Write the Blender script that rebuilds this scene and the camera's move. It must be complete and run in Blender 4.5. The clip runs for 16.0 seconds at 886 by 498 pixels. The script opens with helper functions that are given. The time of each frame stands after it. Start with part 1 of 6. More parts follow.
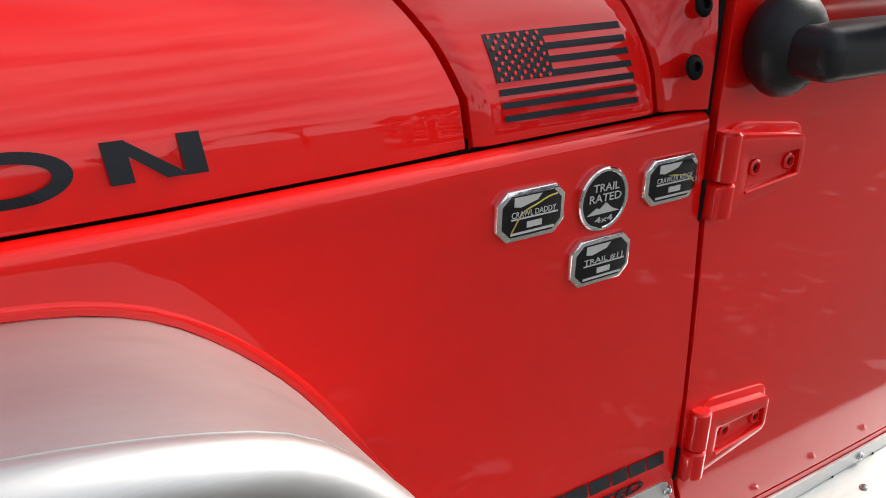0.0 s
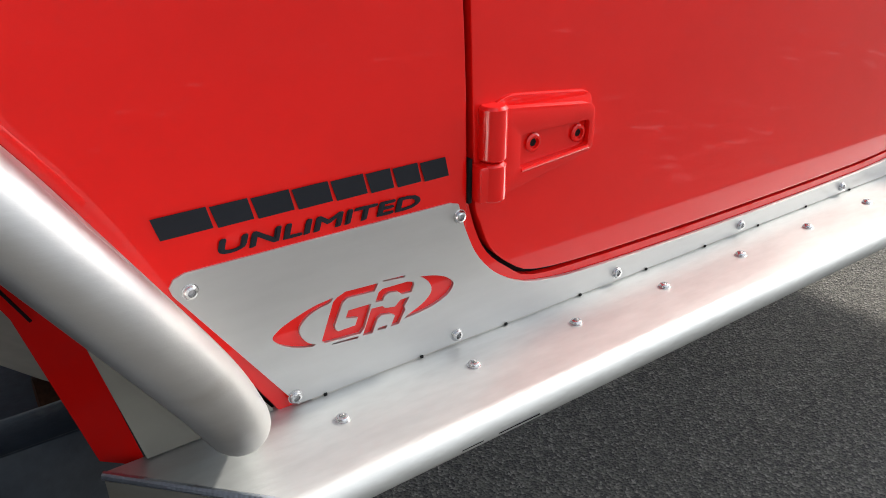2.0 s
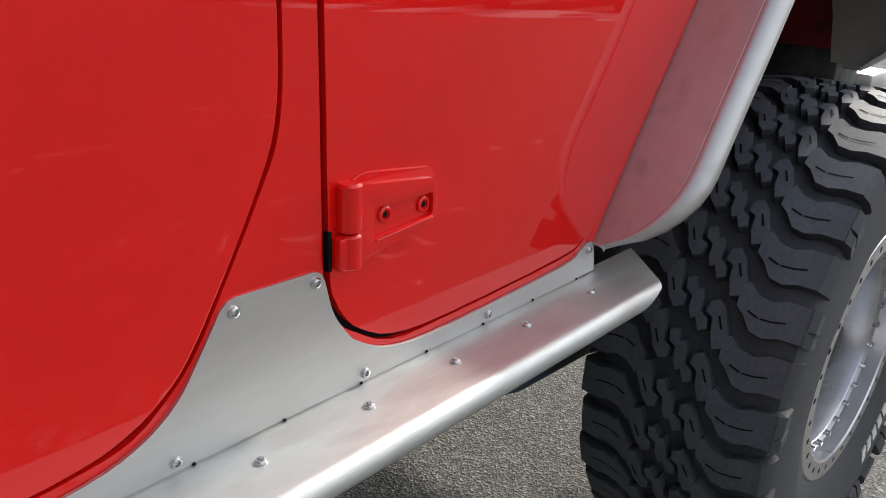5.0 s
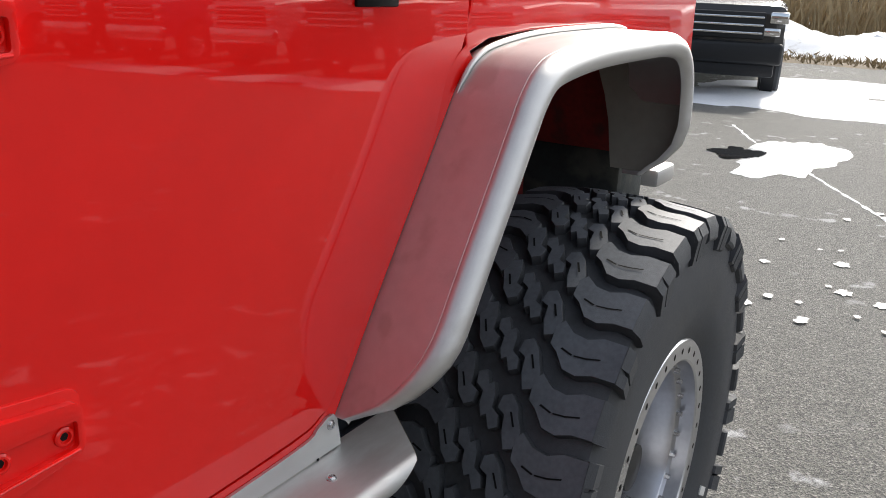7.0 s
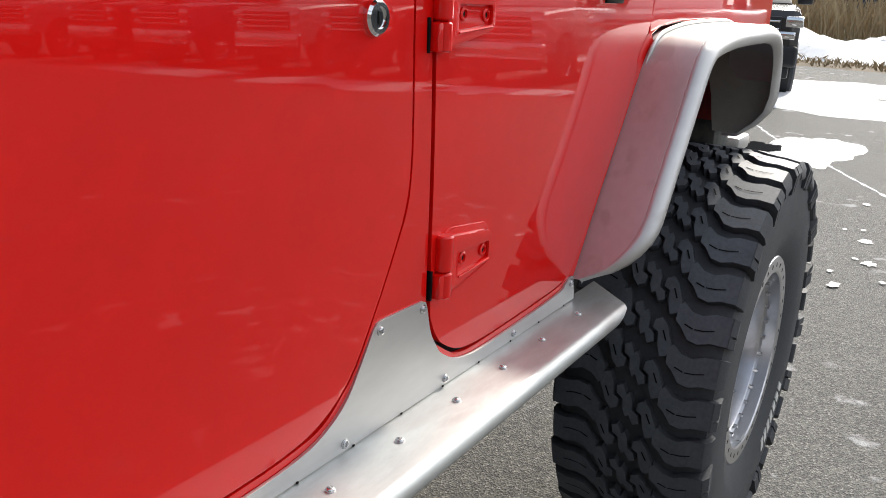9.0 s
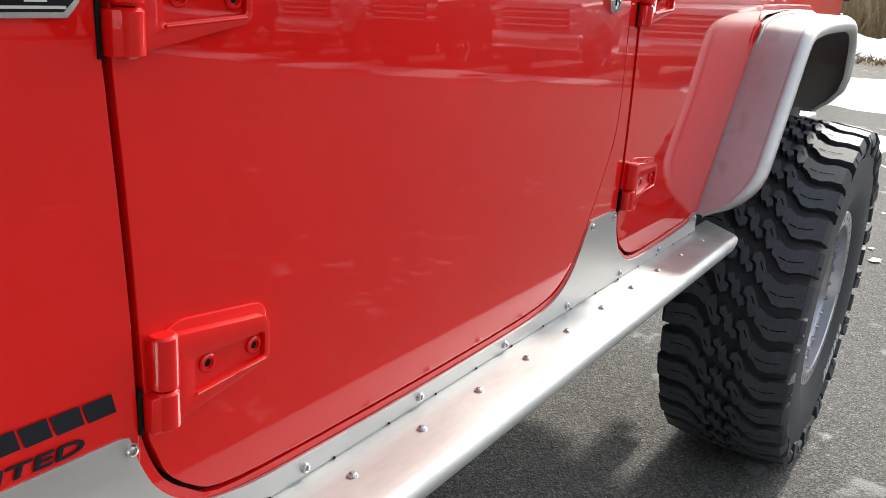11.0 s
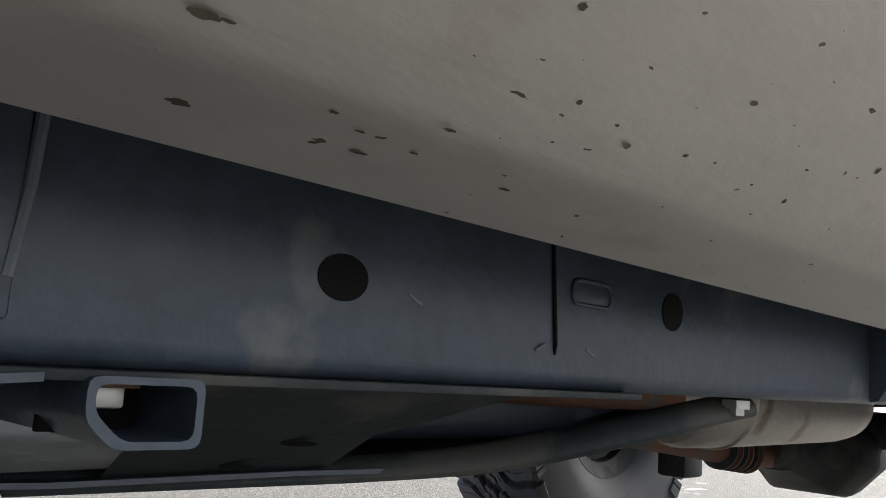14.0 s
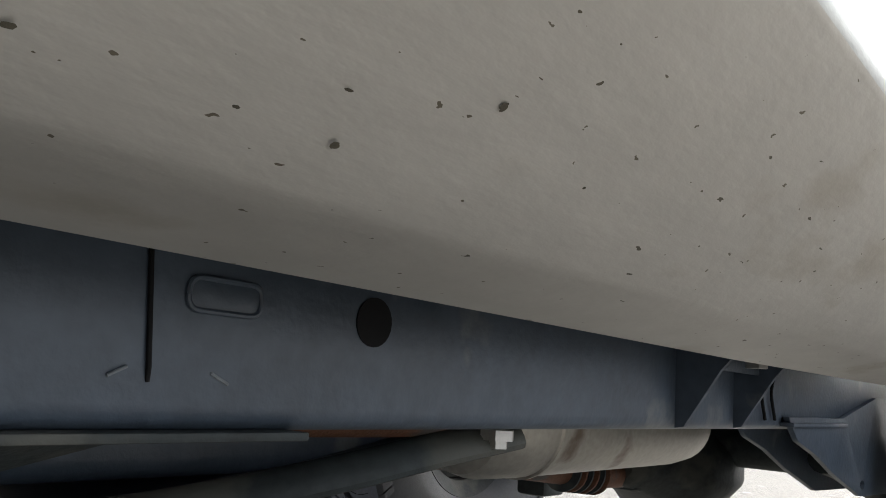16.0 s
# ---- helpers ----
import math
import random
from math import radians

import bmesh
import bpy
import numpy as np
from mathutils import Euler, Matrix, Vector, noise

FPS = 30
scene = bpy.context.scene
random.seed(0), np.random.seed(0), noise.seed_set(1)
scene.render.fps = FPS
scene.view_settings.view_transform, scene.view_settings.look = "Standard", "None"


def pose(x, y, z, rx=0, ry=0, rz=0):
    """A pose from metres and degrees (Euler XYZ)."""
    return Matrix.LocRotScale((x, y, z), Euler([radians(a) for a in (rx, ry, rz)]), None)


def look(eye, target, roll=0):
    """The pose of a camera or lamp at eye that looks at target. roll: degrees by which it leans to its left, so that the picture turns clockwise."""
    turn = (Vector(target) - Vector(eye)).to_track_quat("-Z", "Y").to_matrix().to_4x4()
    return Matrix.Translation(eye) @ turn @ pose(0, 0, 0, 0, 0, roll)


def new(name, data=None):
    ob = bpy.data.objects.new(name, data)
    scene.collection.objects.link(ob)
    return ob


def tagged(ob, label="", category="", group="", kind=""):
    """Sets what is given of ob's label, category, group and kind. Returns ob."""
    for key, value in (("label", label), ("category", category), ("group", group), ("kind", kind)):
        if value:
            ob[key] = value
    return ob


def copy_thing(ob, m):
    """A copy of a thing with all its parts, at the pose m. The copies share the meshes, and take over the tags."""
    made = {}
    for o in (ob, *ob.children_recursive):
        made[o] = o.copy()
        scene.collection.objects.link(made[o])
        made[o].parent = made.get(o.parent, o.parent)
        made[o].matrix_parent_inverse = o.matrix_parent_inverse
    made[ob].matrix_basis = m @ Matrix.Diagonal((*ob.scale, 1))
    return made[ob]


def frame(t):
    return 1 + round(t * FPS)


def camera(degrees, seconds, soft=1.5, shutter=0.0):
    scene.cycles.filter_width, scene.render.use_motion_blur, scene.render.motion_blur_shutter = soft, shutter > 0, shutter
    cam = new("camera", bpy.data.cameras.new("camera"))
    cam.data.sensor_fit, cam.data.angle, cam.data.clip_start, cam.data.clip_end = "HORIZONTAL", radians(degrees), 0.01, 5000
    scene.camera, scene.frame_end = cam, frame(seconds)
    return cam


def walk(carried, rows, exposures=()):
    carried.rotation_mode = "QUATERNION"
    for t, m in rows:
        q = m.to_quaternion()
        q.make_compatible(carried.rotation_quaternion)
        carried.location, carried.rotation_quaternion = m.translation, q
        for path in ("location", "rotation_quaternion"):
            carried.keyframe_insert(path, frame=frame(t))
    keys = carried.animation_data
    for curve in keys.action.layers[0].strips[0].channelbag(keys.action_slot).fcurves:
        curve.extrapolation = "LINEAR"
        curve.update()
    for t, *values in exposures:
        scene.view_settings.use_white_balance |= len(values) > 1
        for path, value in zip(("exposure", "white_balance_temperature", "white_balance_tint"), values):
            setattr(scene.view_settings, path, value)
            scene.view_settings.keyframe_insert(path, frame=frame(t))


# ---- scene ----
cam = camera(55.02, 16.0, 0.95)
PATH = [
    (0, (-0.743, -0.497, 1.551), (0.315, 1.017, 0.786), 1.4),
    (0.5, (-0.706, -0.516, 1.525), (0.291, 1.029, 0.739), 1.0),
    (1, (-0.653, -0.549, 1.448), (0.351, 0.964, 0.611), 0.3),
    (1.5, (-0.578, -0.556, 1.353), (0.431, 0.94, 0.489), 0.6),
    (2, (-0.499, -0.559, 1.246), (0.55, 0.898, 0.364), 0.1),
    (2.5, (-0.452, -0.564, 1.2), (0.621, 0.874, 0.317), 0.3),
    (3, (-0.361, -0.595, 1.252), (0.722, 0.852, 0.395), 0.2),
    (3.5, (-0.202, -0.595, 1.287), (0.999, 0.766, 0.449), 2.3),
    (4, (-0.019, -0.572, 1.299), (1.302, 0.697, 0.497), 3.1),
    (4.5, (0.21, -0.574, 1.28), (1.606, 0.632, 0.508), 3.4),
    (5, (0.465, -0.585, 1.281), (1.857, 0.641, 0.533), 2.7),
    (5.2, (0.552, -0.564, 1.278), (1.968, 0.647, 0.552), 2.7),
    (5.7, (0.73, -0.567, 1.294), (2.186, 0.614, 0.604), 2.4),
    (6.2, (0.791, -0.581, 1.329), (2.318, 0.524, 0.68), 2.4),
    (6.7, (0.765, -0.596, 1.36), (2.362, 0.431, 0.746), 2.6),
    (7.3, (0.66, -0.596, 1.365), (2.295, 0.388, 0.766), 2.6),
    (7.5, (0.622, -0.576, 1.338), (2.255, 0.406, 0.731), 3.0),
    (8, (0.451, -0.563, 1.323), (2.077, 0.428, 0.712), 2.5),
    (8.5, (0.249, -0.563, 1.348), (1.874, 0.434, 0.746), 2.5),
    (8.7, (0.171, -0.569, 1.347), (1.797, 0.43, 0.749), 2.7),
    (9.4, (-0.063, -0.574, 1.357), (1.558, 0.434, 0.763), 2.9),
    (10.1, (-0.248, -0.584, 1.352), (1.362, 0.44, 0.749), 3.1),
    (10.8, (-0.433, -0.593, 1.347), (1.164, 0.446, 0.737), 3.3),
    (11, (-0.468, -0.551, 1.339), (1.128, 0.481, 0.718), 4.1),
    (11.5, (-0.519, -0.441, 1.148), (1.083, 0.583, 0.527), 4.7),
    (12, (-0.53, -0.388, 0.918), (1.127, 0.711, 0.698), 3.4),
    (12.3, (-0.534, -0.389, 0.829), (1.124, 0.729, 0.808), 2.4),
    (12.5, (-0.523, -0.382, 0.787), (1.134, 0.738, 0.816), 2.9),
    (12.7, (-0.504, -0.331, 0.722), (1.15, 0.778, 0.901), 2.1),
    (13, (-0.486, -0.293, 0.675), (1.157, 0.808, 0.972), 2.5),
    (13.5, (-0.419, -0.244, 0.609), (1.067, 1.065, 0.889), 3.4),
    (14, (-0.328, -0.178, 0.592), (1.068, 1.226, 0.869), 3.7),
    (14.5, (-0.252, -0.174, 0.585), (1.157, 1.217, 0.869), 3.5),
    (15, (-0.185, -0.19, 0.594), (1.27, 1.151, 0.882), 2.5),
    (15.5, (-0.13, -0.201, 0.6045), (1.368, 1.09, 0.904), 2.0),
    (16, (-0.08, -0.191, 0.6165), (1.45, 1.06, 0.925), 3.8),
]
EXPOSURE = [(0.0, -0.02), (1.0, 0.30), (2.0, 0.28), (3.0, 0.15), (11.5, 0.16), (12.0, -0.37), (12.3, -0.82), (12.5, -1.08), (13.0, -1.65), (13.5, -1.05), (13.8, 0.10), (14.1, 1.22), (14.5, 1.42), (16.0, 1.2)]
walk(cam, [(t, look(eye, target, roll)) for t, eye, target, roll in PATH], EXPOSURE)

# ---- light ----
SUN_AZ, SUN_EL = radians(0.4), radians(36)      # almost straight behind the car
TO_SUN = Vector((math.cos(SUN_EL) * math.cos(SUN_AZ), -math.cos(SUN_EL) * math.sin(SUN_AZ), math.sin(SUN_EL)))
sun = new("sun", bpy.data.lights.new("sun", "SUN"))
sun.data.energy, sun.data.angle, sun.data.color = 3.5, radians(3.0), (1.0, 0.94, 0.84)      # low winter sun through haze
sun.matrix_world = look(TO_SUN * 30, (0, 0, 0))

world = bpy.data.worlds.new("sky")
world.use_nodes = True
scene.world = world
wn, wl = world.node_tree.nodes, world.node_tree.links
wn.clear()
sky = wn.new("ShaderNodeTexSky")
sky.sky_type, sky.sun_disc = "NISHITA", False
sky.sun_elevation, sky.sun_rotation = SUN_EL, math.atan2(TO_SUN.x, TO_SUN.y)
sky.dust_density, sky.air_density = 2.5, 1.0
coord = wn.new("ShaderNodeTexCoord")
stretch = wn.new("ShaderNodeMapping")
stretch.inputs["Scale"].default_value = (1.0, 1.0, 4.6)
clouds = wn.new("ShaderNodeTexNoise")
clouds.inputs["Scale"].default_value, clouds.inputs["Detail"].default_value = 2.8, 6.0
clouds.inputs["Roughness"].default_value = 0.58
ramp = wn.new("ShaderNodeValToRGB")
ramp.color_ramp.elements[0].position, ramp.color_ramp.elements[1].position = 0.30, 0.59
mix = wn.new("ShaderNodeMixRGB")
mix.inputs["Color2"].default_value = (11.5, 11.8, 12.4, 1)
back = wn.new("ShaderNodeBackground")
back.inputs["Strength"].default_value = 0.118
out = wn.new("ShaderNodeOutputWorld")
wl.new(coord.outputs["Generated"], stretch.inputs["Vector"])
wl.new(stretch.outputs["Vector"], clouds.inputs["Vector"])
wl.new(clouds.outputs["Fac"], ramp.inputs["Fac"])
# the cloud bank stands over the open lot; the sky ahead of the car is clearer
toward = wn.new("ShaderNodeVectorMath")
toward.operation = "DOT_PRODUCT"
toward.inputs[1].default_value = (0.70, -0.69, -0.15)
cover = wn.new("ShaderNodeMapRange")
cover.interpolation_type = "SMOOTHSTEP"
for label, value in (("From Min", -0.42), ("From Max", 0.55), ("To Min", 0.30), ("To Max", 1.0)):
    cover.inputs[label].default_value = value
bank = wn.new("ShaderNodeMath")
bank.operation = "MULTIPLY"
wl.new(coord.outputs["Generated"], toward.inputs[0])
wl.new(toward.outputs["Value"], cover.inputs["Value"])
wl.new(cover.outputs["Result"], bank.inputs[0])
wl.new(ramp.outputs["Color"], bank.inputs[1])
wl.new(bank.outputs[0], mix.inputs["Fac"])
wl.new(sky.outputs["Color"], mix.inputs["Color1"])
# haze glares round and below the low sun
glare = wn.new("ShaderNodeVectorMath")
glare.operation = "DOT_PRODUCT"
glare.inputs[1].default_value = (math.cos(radians(17)) * math.cos(SUN_AZ), -math.cos(radians(17)) * math.sin(SUN_AZ), math.sin(radians(17)))
floor_zero = wn.new("ShaderNodeMath")
floor_zero.operation = "MAXIMUM"
floor_zero.inputs[1].default_value = 0.0
power = wn.new("ShaderNodeMath")
power.operation = "POWER"
power.inputs[1].default_value = 15.0
haze = wn.new("ShaderNodeMixRGB")
haze.blend_type, haze.inputs["Fac"].default_value = "ADD", 1.0
tint = wn.new("ShaderNodeMixRGB")
tint.blend_type, tint.inputs["Fac"].default_value = "MULTIPLY", 1.0
tint.inputs["Color2"].default_value = (44.0, 43.5, 43.0, 1)
wl.new(coord.outputs["Generated"], glare.inputs[0])
wl.new(glare.outputs["Value"], floor_zero.inputs[0])
wl.new(floor_zero.outputs[0], power.inputs[0])
wl.new(power.outputs[0], tint.inputs["Color1"])
wl.new(mix.outputs["Color"], haze.inputs["Color1"])
wl.new(tint.outputs["Color"], haze.inputs["Color2"])
wl.new(haze.outputs["Color"], back.inputs["Color"])
wl.new(back.outputs["Background"], out.inputs["Surface"])


# ---- materials ----
def material(name, color, rough=0.5, metal=0.0, coat=0.0, vary=0.12, scale=12.0, rough_vary=0.08,
             bump=0.0, bump_scale=300.0, stretch=(1, 1, 1), stain=None, stain_amount=0.0, stain_scale=3.0, spec=0.5, specks=None):
    m = bpy.data.materials.new(name)
    m.use_nodes = True
    n, l = m.node_tree.nodes, m.node_tree.links
    b = n["Principled BSDF"]
    b.inputs["Metallic"].default_value, b.inputs["Coat Weight"].default_value = metal, coat
    b.inputs["Coat Roughness"].default_value = 0.015
    b.inputs["Specular IOR Level"].default_value = spec
    tc, mp = n.new("ShaderNodeTexCoord"), n.new("ShaderNodeMapping")
    mp.inputs["Scale"].default_value = stretch
    l.new(tc.outputs["Object"], mp.inputs["Vector"])

    def noise_tex(s, detail=5.0):
        t = n.new("ShaderNodeTexNoise")
        t.inputs["Scale"].default_value, t.inputs["Detail"].default_value = s, detail
        l.new(mp.outputs["Vector"], t.inputs["Vector"])
        return t

    coarse, fine = noise_tex(scale), noise_tex(scale * 9)
    blend = n.new("ShaderNodeMath")
    blend.operation = "MULTIPLY_ADD"
    blend.inputs[1].default_value = 0.5
    l.new(fine.outputs["Fac"], blend.inputs[0])
    half = n.new("ShaderNodeMath")
    half.operation = "MULTIPLY"
    half.inputs[1].default_value = 0.5
    l.new(coarse.outputs["Fac"], half.inputs[0])
    l.new(half.outputs[0], blend.inputs[2])
    r = n.new("ShaderNodeValToRGB")
    r.color_ramp.elements[0].position, r.color_ramp.elements[1].position = 0.3, 0.7
    r.color_ramp.elements[0].color = (*[c * (1 - vary) for c in color], 1)
    r.color_ramp.elements[1].color = (*[min(1, c * (1 + vary)) for c in color], 1)
    l.new(blend.outputs[0], r.inputs["Fac"])
    tone = r.outputs["Color"]
    if stain:
        st = noise_tex(stain_scale, 8.0)
        sr = n.new("ShaderNodeValToRGB")
        sr.color_ramp.elements[0].position, sr.color_ramp.elements[1].position = 1 - stain_amount - 0.04, 1 - stain_amount + 0.04
        sr.color_ramp.elements[0].color, sr.color_ramp.elements[1].color = (0, 0, 0, 1), (1, 1, 1, 1)
        l.new(st.outputs["Fac"], sr.inputs["Fac"])
        mx = n.new("ShaderNodeMixRGB")
        mx.inputs["Color2"].default_value = (*stain, 1)
        l.new(sr.outputs["Color"], mx.inputs["Fac"])
        l.new(tone, mx.inputs["Color1"])
        tone = mx.outputs["Color"]
    if specks:                                     # scattered spatters of dirt: cells a metre, share of cells, colour
        for cell, share, shade in specks:
            vo = n.new("ShaderNodeTexVoronoi")
            vo.inputs["Scale"].default_value = cell
            warp = noise_tex(cell * 2.2, 2.0)
            shift = n.new("ShaderNodeMixRGB")
            shift.blend_type, shift.inputs["Fac"].default_value = "ADD", 0.7 / cell
            l.new(mp.outputs["Vector"], shift.inputs["Color1"])
            l.new(warp.outputs["Color"], shift.inputs["Color2"])
            l.new(shift.outputs["Color"], vo.inputs["Vector"])
            bw = n.new("ShaderNodeRGBToBW")
            l.new(vo.outputs["Color"], bw.inputs["Color"])
            size = n.new("ShaderNodeMapRange")
            size.inputs["From Min"].default_value, size.inputs["From Max"].default_value = 1 - share, 1.0
            size.inputs["To Min"].default_value, size.inputs["To Max"].default_value = 0.0, 0.19
            l.new(bw.outputs["Val"], size.inputs["Value"])
            less = n.new("ShaderNodeMath")
            less.operation = "LESS_THAN"
            l.new(vo.outputs["Distance"], less.inputs[0])
            l.new(size.outputs["Result"], less.inputs[1])
            mx = n.new("ShaderNodeMixRGB")
            mx.inputs["Color2"].default_value = (*shade, 1)
            l.new(less.outputs[0], mx.inputs["Fac"])
            l.new(tone, mx.inputs["Color1"])
            tone = mx.outputs["Color"]
    l.new(tone, b.inputs["Base Color"])
    rr = n.new("ShaderNodeMapRange")
    rr.inputs["To Min"].default_value, rr.inputs["To Max"].default_value = max(0.0, rough - rough_vary), min(1, rough + rough_vary)
    l.new(coarse.outputs["Fac"], rr.inputs["Value"])
    l.new(rr.outputs["Result"], b.inputs["Roughness"])
    if bump:
        bt, bp = noise_tex(bump_scale, 3.0), n.new("ShaderNodeBump")
        bp.inputs["Strength"].default_value, bp.inputs["Distance"].default_value = bump, 0.002
        l.new(bt.outputs["Fac"], bp.inputs["Height"])
        l.new(bp.outputs["Normal"], b.inputs["Normal"])
    return m


RED = material("red_clearcoat_paint", (0.77, 0.006, 0.004), 0.5, 0.0, 1.0, 0.04, 3, 0.04, spec=0.05)
ALU = material("brushed_aluminium", (0.60, 0.597, 0.59), 0.49, 1.0, 0, 0.06, 7, 0.09, 0.07, 320, (0.22, 1, 1),
               stain=(0.53, 0.52, 0.505), stain_amount=0.36, stain_scale=14)
ALU_TOP = material("worn_aluminium", (0.565, 0.585, 0.578), 0.48, 0.74, 0, 0.10, 12, 0.13, 0.11, 320, (0.3, 1, 1),
                   stain=(0.49, 0.475, 0.465), stain_amount=0.40, stain_scale=9)
# step metal with dirt stains and specks, base tone lowered for shade below
ALU_DIRT_SHADE = material("dirty_aluminium", (0.54, 0.52, 0.48), 0.55, 0.78, 0, 0.08, 5, 0.10, 0.15, 160, (0.45, 1, 1),
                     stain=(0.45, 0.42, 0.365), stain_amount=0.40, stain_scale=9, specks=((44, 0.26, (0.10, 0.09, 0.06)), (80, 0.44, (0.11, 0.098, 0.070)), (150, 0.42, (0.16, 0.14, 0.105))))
# darker copy of the aluminium: shade of inner faces and end caps in colour
ALU_SHADE = material("dull_aluminium", (0.33, 0.32, 0.28), 0.62, 0.6, 0, 0.10, 5, 0.08, 0.12, 160, (0.6, 1, 1), stain=(0.32, 0.30, 0.25), stain_amount=0.42, stain_scale=6)
WELD = material("weld_bead", (0.50, 0.55, 0.62), 0.36, 1.0, 0, 0.15, 40, 0.1)
STEEL = material("bolt_steel", (0.62, 0.62, 0.62), 0.25, 1.0, 0, 0.1, 60)
CHROME = material("chrome", (0.80, 0.80, 0.80), 0.08, 1.0, 0, 0.04, 20, 0.04)
BLACK = material("black_vinyl", (0.010, 0.012, 0.017), 0.5, 0, 0, 0.1, 20, spec=0.25)
BADGE_BLACK = material("badge_enamel", (0.009, 0.009, 0.010), 0.14, 0, 0.08, 0.1, 20, spec=0.3)
SILVER_INK = material("silver_ink", (0.62, 0.62, 0.60), 0.4, 0.3, 0, 0.05, 40)
GOLD_INK = material("gold_ink", (0.55, 0.42, 0.08), 0.4, 0.2, 0, 0.05, 40)
PLASTIC = material("black_plastic", (0.014, 0.015, 0.017), 0.45, 0, 0, 0.2, 30, 0.08, 0.10, 900, spec=0.35)
# near-black for seals and cut-outs; also stands for shade deep in gaps
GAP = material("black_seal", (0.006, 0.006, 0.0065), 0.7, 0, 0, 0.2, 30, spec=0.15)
DUSTY = material("dusty_inner_sheet", (0.47, 0.44, 0.38), 0.75, 0.15, 0, 0.12, 7, 0.08, 0.15, 120, stain=(0.36, 0.33, 0.27), stain_amount=0.40, stain_scale=8)
RIM = material("machined_aluminium", (0.60, 0.61, 0.64), 0.30, 1.0, 0, 0.08, 12, 0.08)
# inner arch: body red darkened and mottled, its deep shade put in the colour
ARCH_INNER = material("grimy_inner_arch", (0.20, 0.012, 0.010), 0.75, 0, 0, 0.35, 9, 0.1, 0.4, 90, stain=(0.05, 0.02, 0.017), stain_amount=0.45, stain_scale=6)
RUBBER = material("tyre_rubber", (0.042, 0.046, 0.053), 0.62, 0, 0, 0.25, 14, 0.12, 0.35, 500,
                  stain=(0.034, 0.037, 0.041), stain_amount=0.36, stain_scale=12, spec=0.5)
FRAME = material("black_frame_paint", (0.048, 0.064, 0.086), 0.44, 0, 0, 0.3, 7, 0.12, 0.25, 140,
                 stain=(0.12, 0.13, 0.135), stain_amount=0.34, stain_scale=11)
UNDER = material("undercoated_steel", (0.030, 0.036, 0.037), 0.6, 0.1, 0, 0.35, 9, 0.12, 0.4, 120,
                 stain=(0.070, 0.072, 0.064), stain_amount=0.40, stain_scale=7, spec=0.2)
RUST = material("rusty_steel", (0.14, 0.062, 0.034), 0.7, 0.3, 0, 0.4, 24, 0.1, 0.5, 200,
                stain=(0.09, 0.08, 0.075), stain_amount=0.42, stain_scale=12)
# lighter copy of the tyre rubber: light on the lug tops put in colour
RUBBER_LIT = material("worn_tread_face", (0.088, 0.097, 0.112), 0.48, 0, 0, 0.25, 14, 0.10, 0.15, 500, spec=0.35)
SCUFF = material("rubbed_paint", (0.13, 0.145, 0.16), 0.5, 0.1, 0, 0.3, 40)
MUFFLER = material("aluminised_steel", (0.36, 0.34, 0.30), 0.42, 0.8, 0, 0.2, 12, 0.1, 0.2, 120,
                   stain=(0.16, 0.12, 0.09), stain_amount=0.38, stain_scale=8)
WHITE_INK = material("white_lettering", (0.60, 0.60, 0.58), 0.6, 0, 0, 0.15, 60)
GLASS_DARK = material("tinted_glass", (0.010, 0.011, 0.012), 0.04, 0, 1.0, 0.05, 10, 0.02)
WHITE_BOLT = material("zinc_bolt", (0.42, 0.41, 0.385), 0.4, 0.6, 0, 0.12, 40)


# ---- building helpers ----
def part(name, bm, mat, parent, label="", smooth=True):
    """Links a bmesh as one mesh object under a thing or a part."""
    me = bpy.data.meshes.new(name)
    bm.to_mesh(me)
    bm.free()
    me.materials.append(mat)
    if smooth:
        me.polygons.foreach_set("use_smooth", [True] * len(me.polygons))
        me.set_sharp_from_angle(angle=radians(32))
    ob = new(name, me)
    if parent is not None:
        ob.parent = parent
        if parent.type == "EMPTY" and parent.parent is None:
            ob.matrix_parent_inverse = Matrix.Translation(parent.location).inverted()
    if label:
        ob["label"] = label
    return ob


def thing(name, label, category, at=(0, 0, 0), group="", kind=""):
    ob = new(name)
    ob.location = at
    ob.empty_display_size = 0.1
    return tagged(ob, label, category, group, kind)


